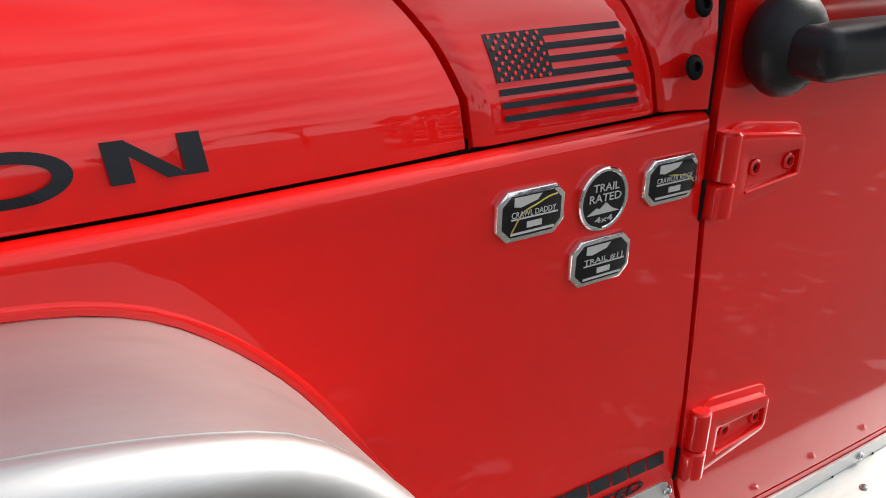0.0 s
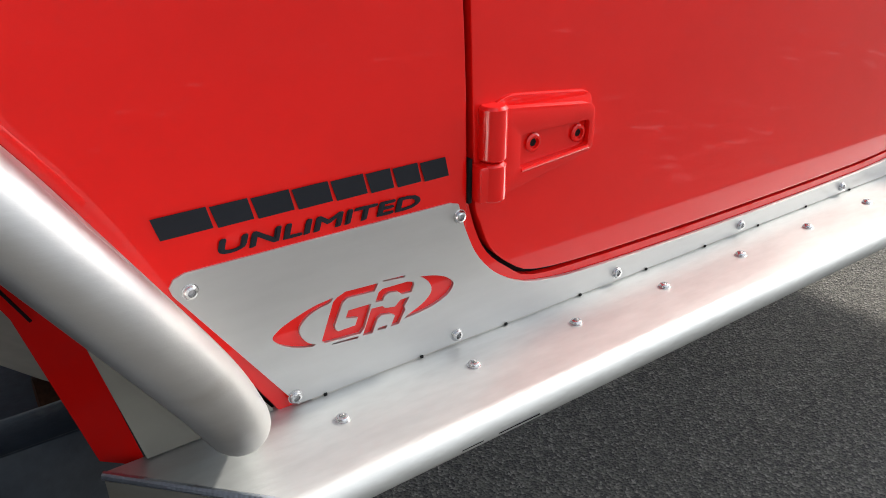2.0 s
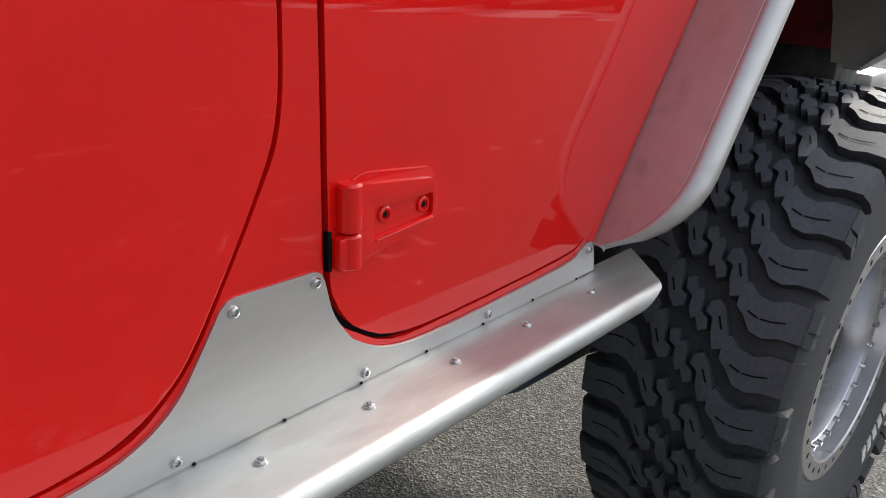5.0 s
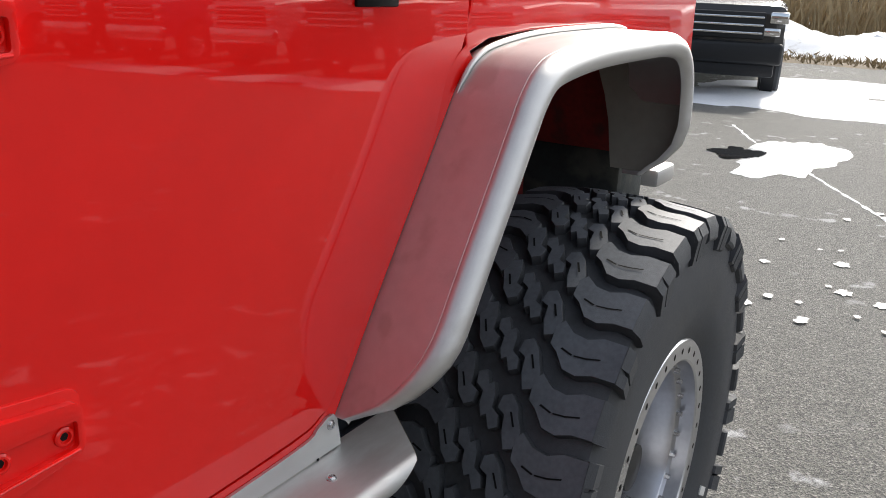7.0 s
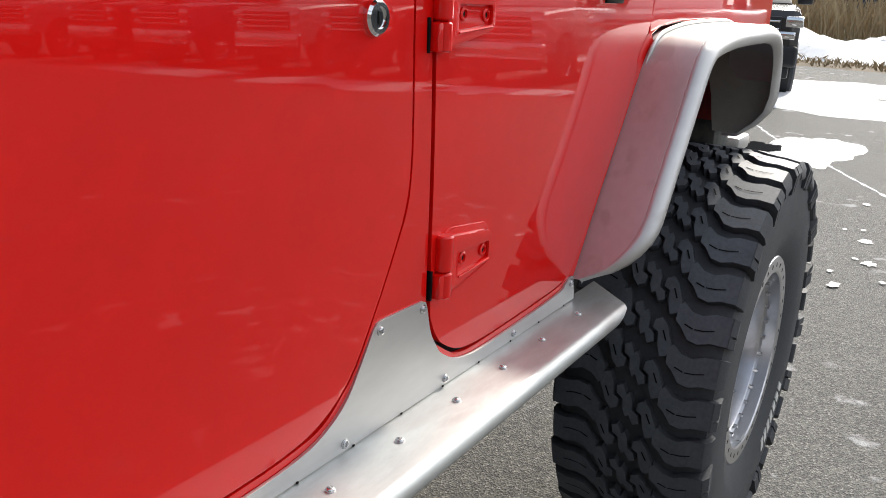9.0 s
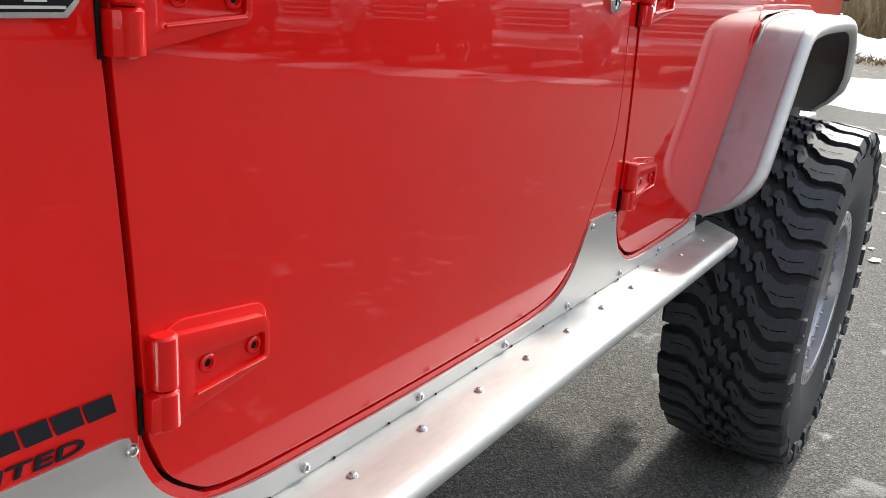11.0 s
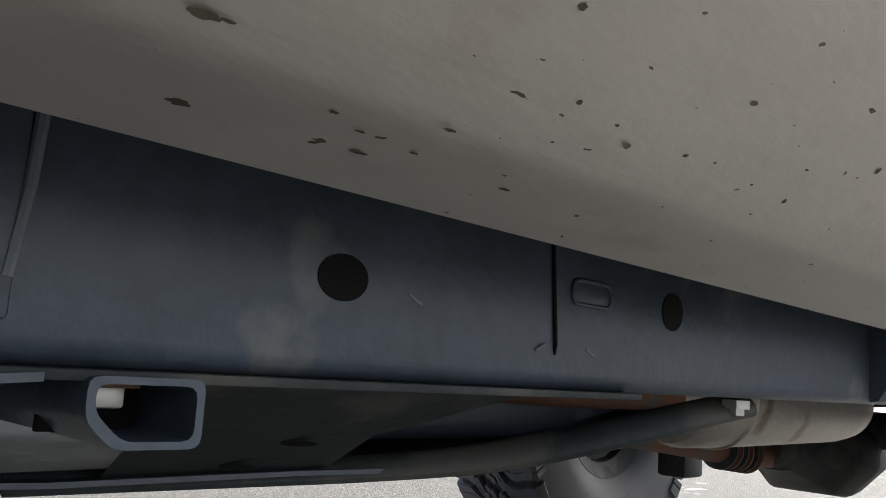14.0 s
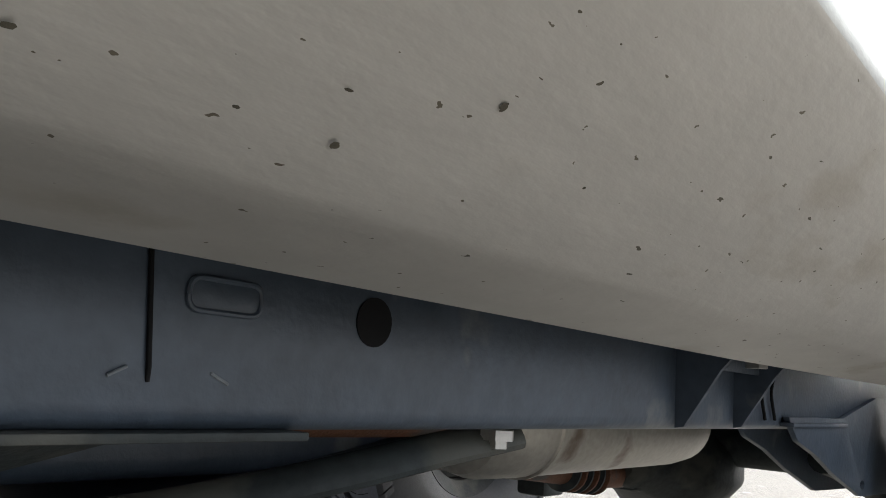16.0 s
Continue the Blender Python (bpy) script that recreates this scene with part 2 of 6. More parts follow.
def solid(outline, y, thick, bow=None, bevel=0.002, cuts=0, holes=(), to=None):
    """A plate with that outline in x and z: its face at y, thick towards +y, the face's rim rounded. bow: y added by (x, z)."""
    bm = bmesh.new()
    if holes:
        edges = []
        for loop in (outline, *holes):
            vs = [bm.verts.new((x, y, z)) for x, z in loop]
            edges += [bm.edges.new((vs[i], vs[(i + 1) % len(vs)])) for i in range(len(vs))]
        bmesh.ops.triangle_fill(bm, use_beauty=True, use_dissolve=False, edges=edges, normal=(0, -1, 0))
    else:
        bm.faces.new([bm.verts.new((x, y, z)) for x, z in outline])
        zs = [z for _, z in outline]
        for k in range(1, cuts):
            c = min(zs) + (max(zs) - min(zs)) * k / cuts
            bmesh.ops.bisect_plane(bm, geom=bm.verts[:] + bm.edges[:] + bm.faces[:], dist=1e-6, plane_co=(0, 0, c), plane_no=(0, 0, 1))
        xs = [x for x, _ in outline]
        for k in range(1, cuts // 2):
            c = min(xs) + (max(xs) - min(xs)) * k / (cuts // 2)
            bmesh.ops.bisect_plane(bm, geom=bm.verts[:] + bm.edges[:] + bm.faces[:], dist=1e-6, plane_co=(c, 0, 0), plane_no=(1, 0, 0))
    bm.normal_update()
    for f in bm.faces:
        if f.normal.y > 0:
            f.normal_flip()
    if bow:
        for v in bm.verts:
            v.co.y += bow(v.co.x, v.co.z)
    front, rim = bm.faces[:], [e for e in bm.edges if len(e.link_faces) == 1]
    twin = {v: bm.verts.new((v.co.x, v.co.y + thick, v.co.z)) for v in bm.verts[:]}
    for f in front:
        bm.faces.new([twin[v] for v in reversed(f.verts)])
    for e in rim:
        a, b = e.verts
        bm.faces.new((a, b, twin[b], twin[a]))
    bmesh.ops.recalc_face_normals(bm, faces=bm.faces[:])
    if bevel:
        bmesh.ops.bevel(bm, geom=rim, offset=bevel, segments=2, profile=0.5, affect="EDGES", clamp_overlap=True)
    return bm


def box(lo, hi, bevel=0.0, seg=2, bm=None, m=None):
    bm = bm or bmesh.new()
    made = bmesh.ops.create_cube(bm, size=1)["verts"]
    for v in made:
        v.co = Vector([lo[i] + (v.co[i] + 0.5) * (hi[i] - lo[i]) for i in range(3)])
    if bevel:
        edges = list({e for v in made for e in v.link_edges})
        made = list({v for f in bmesh.ops.bevel(bm, geom=edges, offset=bevel, segments=seg, profile=0.5, affect="EDGES")["faces"] for v in f.verts})
    if m is not None:
        bmesh.ops.transform(bm, matrix=m, verts=made)
    return bm


def loft(rings, closed=True, caps=False, bm=None):
    """Skins rings of points; closed: each ring is a loop."""
    bm = bm or bmesh.new()
    rows = [[bm.verts.new(p) for p in ring] for ring in rings]
    n = len(rows[0])
    for a, b in zip(rows, rows[1:]):
        for i in range(n if closed else n - 1):
            j = (i + 1) % n
            bm.faces.new((a[i], a[j], b[j], b[i]))
    if caps:
        bm.faces.new(rows[0][::-1])
        bm.faces.new(rows[-1])
    bmesh.ops.recalc_face_normals(bm, faces=bm.faces[:])
    return bm


def rail(points, radius, seg=14, caps=True, bm=None, scale=(1, 1)):
    """A round bar along points; radius: one number or one per point."""
    pts = [Vector(p) for p in points]
    rad = radius if isinstance(radius, (list, tuple)) else [radius] * len(pts)
    rings, side = [], None
    for i, p in enumerate(pts):
        way = (pts[min(i + 1, len(pts) - 1)] - pts[max(i - 1, 0)]).normalized()
        if side is None:
            side = way.orthogonal().normalized()
        side = (side - way * side.dot(way)).normalized()
        up = way.cross(side)
        rings.append([p + (side * math.cos(a) * scale[0] + up * math.sin(a) * scale[1]) * rad[i] for a in (2 * math.pi * k / seg for k in range(seg))])
    return loft(rings, True, caps, bm)


def lathe(profile, seg=64, bm=None, closed=False):
    """Turns (radius, y) pairs round the y axis."""
    bm = bm or bmesh.new()
    rows = []
    for r, y in profile:
        rows.append([bm.verts.new((r * math.cos(2 * math.pi * k / seg), y, r * math.sin(2 * math.pi * k / seg))) for k in range(seg)])
    pairs = list(zip(rows, rows[1:])) + ([(rows[-1], rows[0])] if closed else [])
    for a, b in pairs:
        for i in range(seg):
            j = (i + 1) % seg
            bm.faces.new((a[i], a[j], b[j], b[i]))
    bmesh.ops.recalc_face_normals(bm, faces=bm.faces[:])
    return bm


def smooth_path(points, per=6):
    """A Catmull-Rom curve through points."""
    p = [Vector(q) for q in points]
    p = [p[0] * 2 - p[1], *p, p[-1] * 2 - p[-2]]
    res = []
    for a, b, c, d in zip(p, p[1:], p[2:], p[3:]):
        for k in range(per):
            t = k / per
            res.append(0.5 * (2 * b + (c - a) * t + (2 * a - 5 * b + 4 * c - d) * t * t + (3 * b - a - 3 * c + d) * t ** 3))
    return res + [p[-2]]


def round_corners(pts, radii, steps=4):
    """A 2D outline with corners rounded by radii (one number or one per point)."""
    n, res = len(pts), []
    rad = radii if isinstance(radii, (list, tuple)) else [radii] * n
    for i in range(n):
        p, a, b = Vector(pts[i]), Vector(pts[i - 1]), Vector(pts[(i + 1) % n])
        if rad[i] <= 0:
            res.append(tuple(p))
            continue
        r = min(rad[i], (a - p).length * 0.45, (b - p).length * 0.45)
        s, e = p + (a - p).normalized() * r, p + (b - p).normalized() * r
        for k in range(steps + 1):
            t = k / steps
            res.append(tuple(s * (1 - t) ** 2 + p * 2 * t * (1 - t) + e * t * t))
    return res


def lettering(name, text, size, at, mat, parent, y_out=0.0015, width=None, slant=0.0, tilt=0.0, align="LEFT", bold=0.0):
    """Raised letters on the car's side, read from outside."""
    cu = bpy.data.curves.new(name, "FONT")
    cu.body, cu.size, cu.extrude, cu.shear, cu.align_x = text, size, y_out / 2, slant, align
    cu.resolution_u, cu.offset = 3, bold
    tmp = new(name + "_outline", cu)
    bpy.context.view_layer.update()
    me = bpy.data.meshes.new_from_object(tmp)
    bpy.data.objects.remove(tmp)
    bm = bmesh.new()
    bm.from_mesh(me)
    xs = [v.co.x for v in bm.verts]
    k = width / (max(xs) - min(xs)) if width else 1.0
    x0 = min(xs) if width else 0.0
    for v in bm.verts:
        v.co.x = (v.co.x - x0) * k
    bmesh.ops.transform(bm, matrix=pose(*at, 90 , 0, 0) @ pose(0, 0, 0, 0, 0, tilt), verts=bm.verts[:])
    return part(name, bm, mat, parent, smooth=False)


def bow(x, z):
    """The barrel shape of the body's side, easing off towards the belt line."""
    if z < 1.22:
        return 0.002 + 0.085 * (z - 1.0) ** 2
    up = min(z - 1.22, 0.23)
    return 0.00611 + 0.0374 * (up - up * up / 0.46)


def lean(outline):
    """Panel edges follow the side as it draws in above the hinges."""
    return [(x + 0.85 * float(np.interp(z, [1.05, 1.20, 1.30, 1.40], [0.0, 0.0043, 0.0066, 0.0076])), z) for x, z in outline]


# ---- the car: red off-roader, x runs to its rear, y into it ----
car = thing("car", "red four-door off-road vehicle with bare aluminium guards, parked on asphalt", "car", (0.6, 0.75, 0))

ARCH = [(-1.46, 0.98), (-1.33, 1.18), (-1.14, 1.295), (-0.95, 1.323), (-0.80, 1.323), (-0.714, 1.317), (-0.652, 1.307), (-0.60, 1.284),
        (-0.543, 1.236), (-0.499, 1.182), (-0.454, 1.108), (-0.401, 1.029), (-0.320, 0.892), (-0.270, 0.806)]
FENDER = [(-1.62, 0.98), (-1.62, 1.340), (-0.60, 1.340), (-0.0895, 1.350), (-0.0845, 1.255), (-0.0705, 1.05), (-0.068, 0.95), (-0.068, 0.792), (-0.262, 0.792), *ARCH[::-1]]
DOOR_F = [(-0.078, 1.54), (-0.078, 1.41), (-0.080, 1.377), (-0.078, 1.255), (-0.065, 1.05), (-0.061, 0.95), (-0.053, 0.921), (-0.040, 0.892), (-0.014, 0.867), (0.022, 0.850),
          (0.118, 0.843), (0.34, 0.838), (0.605, 0.838), (0.700, 0.844), (0.745, 0.857), (0.778, 0.878), (0.806, 0.908), (0.842, 0.968),
          (0.879, 1.036), (0.900, 1.084), (0.908, 1.133), (0.909, 1.203), (0.909, 1.54)]
PILLAR = [(-0.068, 0.9500), (-0.058, 0.9170), (-0.043, 0.8880), (-0.016, 0.8635), (0.02, 0.8440), (0.118, 0.8380), (0.34, 0.8330), (0.605, 0.8330), (0.702, 0.8390),
          (0.749, 0.8495), (0.783, 0.8750), (0.811, 0.9050), (0.847, 0.9660), (0.884, 1.0340), (0.906, 1.0810), (0.914, 1.1320), (0.915, 1.2000),
          (0.915, 1.5400), (0.951, 1.5400), (0.953, 1.2000), (0.956, 1.0500), (0.958, 0.9350), (0.966, 0.9030), (0.98, 0.8800), (1.004, 0.8615), (1.055, 0.8355),
          (1.149, 0.8320), (1.378, 0.8400), (1.426, 0.8515), (1.446, 0.8680), (1.452, 0.7920), (-0.068, 0.7920)]
DOOR_R = [(0.959, 1.54), (0.959, 1.2), (0.962, 1.05), (0.965, 0.937), (0.973, 0.908), (0.986, 0.886), (1.007, 0.866), (1.056, 0.843), (1.149, 0.837),
          (1.375, 0.845), (1.424, 0.856), (1.450, 0.873), (1.512, 0.964), (1.597, 1.081), (1.654, 1.171), (1.700, 1.245), (1.730, 1.303),
          (1.733, 1.35), (1.733, 1.54)]
QUARTER = [(1.741, 1.54), (1.741, 1.335), (1.733, 1.296), (1.740, 1.27), (1.80, 1.288), (1.93, 1.296), (2.29, 1.295), (2.37, 1.268), (2.41, 1.20),
           (2.42, 1.06), (2.50, 1.03), (2.62, 1.02), (2.78, 1.02), (2.78, 1.54)]


def rounded(outline, limit=1.32):
    """The outline with its lower, curved run made finer."""
    keep = [k for k, (x, z) in enumerate(outline) if z < limit]
    a, b = keep[0], keep[-1]
    return outline[:a] + [(p.x, p.z) for p in smooth_path([(x, 0, z) for x, z in outline[a:b + 1]], 3)] + outline[b + 1:]


FENDER, QUARTER = FENDER[:3] + lean(FENDER[3:9]) + FENDER[9:], lean(QUARTER[:2]) + QUARTER[2:]
DOOR_F, DOOR_R = lean(rounded(DOOR_F)), lean(rounded(DOOR_R))
part("front_fender", solid(FENDER, 0.0, 0.02, bow, 0.004, 18), RED, car)
part("front_fender", solid(FENDER, 1.48, 0.02, None, 0.004), RED, car, "red fender on the far side")
front_door = part("front_door", solid(DOOR_F, -0.001, 0.024, bow, 0.003, 28), RED, car, "closed red front door with exposed hinges")
PILLAR = lean(rounded(PILLAR[:17], 1.21) + PILLAR[17:19] + rounded(PILLAR[19:-2], 1.16) + PILLAR[-2:])
part("door_pillar", solid(PILLAR, 0.001, 0.02, bow, 0.002, 24), RED, car)
rear_door = part("rear_door", solid(DOOR_R, -0.001, 0.024, bow, 0.003, 28), RED, car, "closed red rear door with exposed hinges")
part("quarter_panel", solid(QUARTER, 0.0, 0.02, bow, 0.004, 14), RED, car)

for panel in [ob for ob in bpy.data.objects if ob.name.split(".")[0] in ("front_fender", "front_door", "door_pillar", "rear_door", "quarter_panel")]:
    even = panel.modifiers.new("even_shading", "WEIGHTED_NORMAL")      # keep the large faces true up to their rounded rims
    even.keep_sharp, even.weight = True, 90

# rubber seals deep in the door gaps
for name, pts in (("door_seal", [(-0.084, 1.53), (-0.084, 1.38), (-0.084, 1.255), (-0.071, 1.05), (-0.067, 0.95), (-0.048, 0.893), (-0.016, 0.864), (0.021, 0.846), (0.118, 0.839), (0.34, 0.834),
                                 (0.605, 0.834), (0.702, 0.840), (0.748, 0.853), (0.782, 0.876), (0.809, 0.906), (0.845, 0.967), (0.882, 1.034), (0.903, 1.082), (0.911, 1.133), (0.912, 1.53)]),
                  ("door_seal", [(0.955, 1.53), (0.956, 1.2), (0.959, 1.05), (0.962, 0.936), (0.976, 0.894), (1.005, 0.862), (1.055, 0.839), (1.149, 0.833), (1.377, 0.841), (1.43, 0.858),
                                 (1.451, 0.880), (1.511, 0.967), (1.595, 1.082), (1.652, 1.172), (1.70, 1.25), (1.730, 1.305), (1.737, 1.35), (1.737, 1.53)])):
    part(name, rail(smooth_path([(x, 0.013 + bow(x, z), z) for x, z in lean(pts)], 3), 0.0055, 8), GAP, car)

# inner body: floor, inner side and firewall; near-black stands for shade behind the gaps
part("inner_body", box((-0.083, 0.038, 0.735), (1.50, 0.30, 1.53)), GAP, car, "inner body behind the doors, black for the shade in the gaps", False)
part("inner_body", box((-0.25, 0.038, 0.735), (-0.085, 0.30, 1.33)), GAP, car, "inner body behind the fender, black for the shade in the gaps", False)
part("floor_pan", box((-0.26, 0.302, 0.74), (2.74, 1.20, 1.30), 0.01), UNDER, car, "dark undercoated floor pan")
part("inner_body", box((-0.26, 1.202, 0.735), (1.50, 1.50, 1.53)), RED, car, "far side of the body", False)
part("inner_body", box((1.502, 1.25, 1.30), (2.74, 1.50, 1.53)), RED, car, "far side of the body", False)
part("inner_body", box((2.53, 0.03, 1.03), (2.74, 0.30, 1.53)), RED, car, "", False)
part("inner_body", box((1.502, 0.03, 1.315), (2.528, 0.30, 1.53)), RED, car, "", False)
# both arch panels take the shade-darkened red
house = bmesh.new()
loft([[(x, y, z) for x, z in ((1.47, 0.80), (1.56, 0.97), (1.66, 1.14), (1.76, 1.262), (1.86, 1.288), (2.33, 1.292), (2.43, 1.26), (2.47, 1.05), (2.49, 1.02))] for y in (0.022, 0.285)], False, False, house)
part("wheel_house", house, ARCH_INNER, car, "red inner wheel arch, deep shade in its colour")
part("wheel_house", solid([(1.49, 0.80), (1.58, 0.97), (1.68, 1.14), (1.78, 1.262), (1.88, 1.286), (2.36, 1.294), (2.46, 1.24), (2.50, 1.05), (2.52, 0.86)], 0.285, 0.01, None, 0), ARCH_INNER, car, "red inner wheel arch, deep shade in its colour")

part("rear_crossmember", box((2.50, 0.05, 0.80), (2.66, 1.45, 1.028), 0.01), UNDER, car, "dark rear crossmember")

# cabin above the belt line
def cabin_ring(x, slope):
    return [(x, 0.016, 1.54), (x + slope * 0.5, 0.055, 1.78), (x + slope, 0.10, 1.98), (x + slope, 1.40, 1.98), (x + slope * 0.5, 1.445, 1.78), (x, 1.494, 1.54)]


part("hard_top", loft([cabin_ring(-0.02, 0.12), cabin_ring(0.9, 0.02), cabin_ring(2.72, -0.05)], True, True), PLASTIC, car, "black hard top")
for x0, x1 in ((0.02, 0.86), (0.99, 1.68), (1.80, 2.62)):
    bm = loft([[(x0, 0.010, 1.56), (x1, 0.010, 1.56)], [(x0 + 0.05, 0.082, 1.92), (x1, 0.082, 1.92)]], False)
    part("side_window", bm, GLASS_DARK, car, "dark tinted side window")
part("windscreen_frame", loft([[(-0.20, y, 1.47), (-0.06, y, 1.545), (0.10, y, 1.98), (0.0, y, 1.98)] for y in (0.09, 1.41)], True, True), RED, car)

# ---- hood, cowl and windscreen base ----
PROFILE = [(0.0285, 1.3768), (0.0265, 1.3790), (0.029, 1.392), (0.034, 1.412), (0.045, 1.440), (0.064, 1.468), (0.098, 1.494), (0.16, 1.516), (0.28, 1.535), (0.50, 1.55), (0.77, 1.556)]


def side_y(z):
    """The hood side's y at a height."""
    return float(np.interp(z, [p[1] for p in PROFILE], [p[0] for p in PROFILE]))


def hood_gap(z):
    return float(np.interp(z, [1.36, 1.405, 1.446, 1.485, 1.56], [-0.349, -0.355, -0.372, -0.395, -0.45]))


def cowl_gap(z):
    return float(np.interp(z, [1.37, 1.42, 1.48, 1.56], [-0.137, -0.144, -0.160, -0.19]))


def hem(x):
    """How far the hood's lower edge and the fender's top dip towards the front."""
    return 0.006 + 0.010 * min(1.0, max(0.0, (-0.10 - x) / 0.5))


def curved_panel(x0, x1, n, flush=None):
    across = PROFILE + ([(1.54 - y, z) for y, z in PROFILE[-2::-1]] if flush is None else [])
    fine = smooth_path([(0, y, z) for y, z in across], 4)
    rings = []
    for i in range(n + 1):
        t = i / n
        edge = 0.004 * max(0.0, 1 - 14 * min(t, 1 - t)) ** 2
        w = 0.0 if flush is None else t * t * (3 - 2 * t)
        rings.append([(x0(p.z) * (1 - t) + x1(p.z) * t, (p.y + edge) * (1 - w) + (min(p.y, (flush or 0) + 0.12 * max(0.0, p.z - 1.44)) + edge) * w, p.z) for p in fine])
    rings = [[(x, y, z - hem(x) * min(1.0, max(0.0, (1.402 - z) / 0.022))) for x, y, z in ring] for ring in rings]
    rings = [[(x, y + 0.012, z - 0.008) for x, y, z in rings[0]], *rings, [(x, y + 0.012, z - 0.008) for x, y, z in rings[-1]]]
    return loft(rings, False)


part("hood", curved_panel(lambda z: -1.60, lambda z: hood_gap(z) - 0.004, 40), RED, car, "red hood with rounded side")
part("cowl", curved_panel(lambda z: hood_gap(z) + 0.004, lambda z: cowl_gap(z) - 0.003, 20), RED, car, "red cowl panel")
part("windscreen_base", curved_panel(lambda z: cowl_gap(z) + 0.003, lambda z: -0.0790, 14, 0.015), RED, car)
part("hood_seal", box((-1.60, 0.037, 1.325), (-0.10, 0.16, 1.372)), GAP, car, "", False)
part("fender_ledge", loft([[(x, bow(x, z - hem(x)) - 0.0004 + y, z - hem(x)) for y, z in ((0.0, 1.3480), (0.0, 1.3560), (0.0, 1.3640), (0.0008, 1.3680), (0.0028, 1.3712), (0.0065, 1.3733), (0.0120, 1.3745), (0.0180, 1.3745), (0.026, 1.364))] for x in (-1.62, -1.0, -0.6, -0.35, -0.085)], False), RED, car)
part("engine_bay", box((-1.58, 0.07, 1.30), (-0.27, 1.43, 1.345)), GAP, car, "", False)
bm = box((-1.62, 0.03, 0.95), (-1.585, 1.47, 1.50), 0.01)
part("grille_panel", bm, RED, car)


def dome_bolt(parent, at, facing, r=0.0075, name="bolt", mat=None, label=""):
    """A button-head bolt with a socket; facing: the way its head looks."""
    bm = lathe([(r * 1.12, 0.0), (r * 1.12, -0.0006), (r, -0.0008), (r * 0.97, -0.0022), (r * 0.80, -0.0036), (r * 0.52, -0.0042), (r * 0.47, -0.0036), (r * 0.42, 0.0010), (0.0001, 0.0010)], 14)
    q = Vector((0, -1, 0)).rotation_difference(Vector(facing))
    bmesh.ops.transform(bm, matrix=Matrix.Translation(at) @ q.to_matrix().to_4x4(), verts=bm.verts[:])
    return part(name, bm, mat or STEEL, parent, label)


for x, z in ((-0.114, 1.413), (-0.109, 1.468)):
    dome_bolt(car, (x, 0.0125 + 0.12 * max(0.0, z - 1.44), z), (0, -1, 0.25), 0.0105, "bolt", GAP, "black cowl bolt")


# ---- decals: mapped on the curved side ----
def decal(name, quads, mat, parent, lift=0.0012):
    """Thin film: quads of four (x, z) corners, laid on the hood side in small steps."""
    bm = bmesh.new()
    for a, b, c, d in quads:
        n = max(2, int(max(abs(a[1] - d[1]), abs(b[1] - c[1])) / 0.006))
        rows = []
        for k in range(n + 1):
            t = k / n
            l, r = [(p[0] * (1 - t) + q[0] * t, p[1] * (1 - t) + q[1] * t) for p, q in ((a, d), (b, c))]
            rows.append([(x, side_y(z) - lift, z + lift * 0.4) for x, z in (l, r)])
        loft(rows, False, False, bm)
    return part(name, bm, mat, parent, smooth=False)


def flag_at(u, v):
    """A place on the flag: u along it, v up."""
    x = (-0.3185 + v * -0.010) * (1 - u) + (-0.1670 + v * -0.010) * u
    return (x, 1.3835 + 0.067 * v + 0.002 * u * v)


def flag_quad(u0, u1, v0, v1):
    return (flag_at(u0, v0), flag_at(u1, v0), flag_at(u1, v1), flag_at(u0, v1))


flag = decal("flag_decal", [flag_quad(0, 0.40, 6 / 13, 1)], BLACK, car)
for k in range(7):
    decal("stripe", [flag_quad(0.40 if k >= 3 else 0.0, 1, k * 2 / 13, (k * 2 + 1) / 13)], BLACK, flag)
flag["label"] = "matt black striped flag decal"
stars = bmesh.new()
for row in range(9):
    for col in range(6 if row % 2 == 0 else 5):
        cu, cv = 0.033 + (col + (0 if row % 2 == 0 else 0.5)) * 0.0667, 6 / 13 + 0.03 + row * 0.0596
        ring = []
        for k in range(10):
            rr, a = (0.0024 if k % 2 == 0 else 0.0011), math.pi / 2 + k * math.pi / 5
            x, z = flag_at(cu, cv)
            x, z = x + rr * math.cos(a), z + rr * math.sin(a)
            ring.append(stars.verts.new((x, side_y(z) - 0.0019, z + 0.0006)))
        stars.faces.new(ring)
bmesh.ops.recalc_face_normals(stars, faces=stars.faces[:])
part("star", stars, RED, flag, "red stars", False)
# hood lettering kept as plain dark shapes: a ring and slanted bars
ring = bmesh.new()
turn = [2 * math.pi * k / 40 for k in range(41)]
loft([[(-0.685 + a * math.cos(t), side_y(1.3935 + b * math.sin(t)) - 0.0012, 1.3935 + b * math.sin(t)) for t in turn] for a, b in ((0.038, 0.0165), (0.026, 0.0095))], False, False, ring)
part("hood_decal", ring, BLACK, car, "black decal shape", False)
for low, high in ((-0.627, -0.630), (-0.580, -0.583)):
    decal("hood_decal", [((low, 1.3815), (low + 0.015, 1.3815), (high + 0.015, 1.408), (high, 1.408))], BLACK, car)["label"] = "black decal bar"
decal("hood_decal", [((-0.592, 1.3818), (-0.577, 1.3818), (-0.6155, 1.4077), (-0.6275, 1.4077))], BLACK, car, 0.0013)["label"] = "black slanted decal bar"
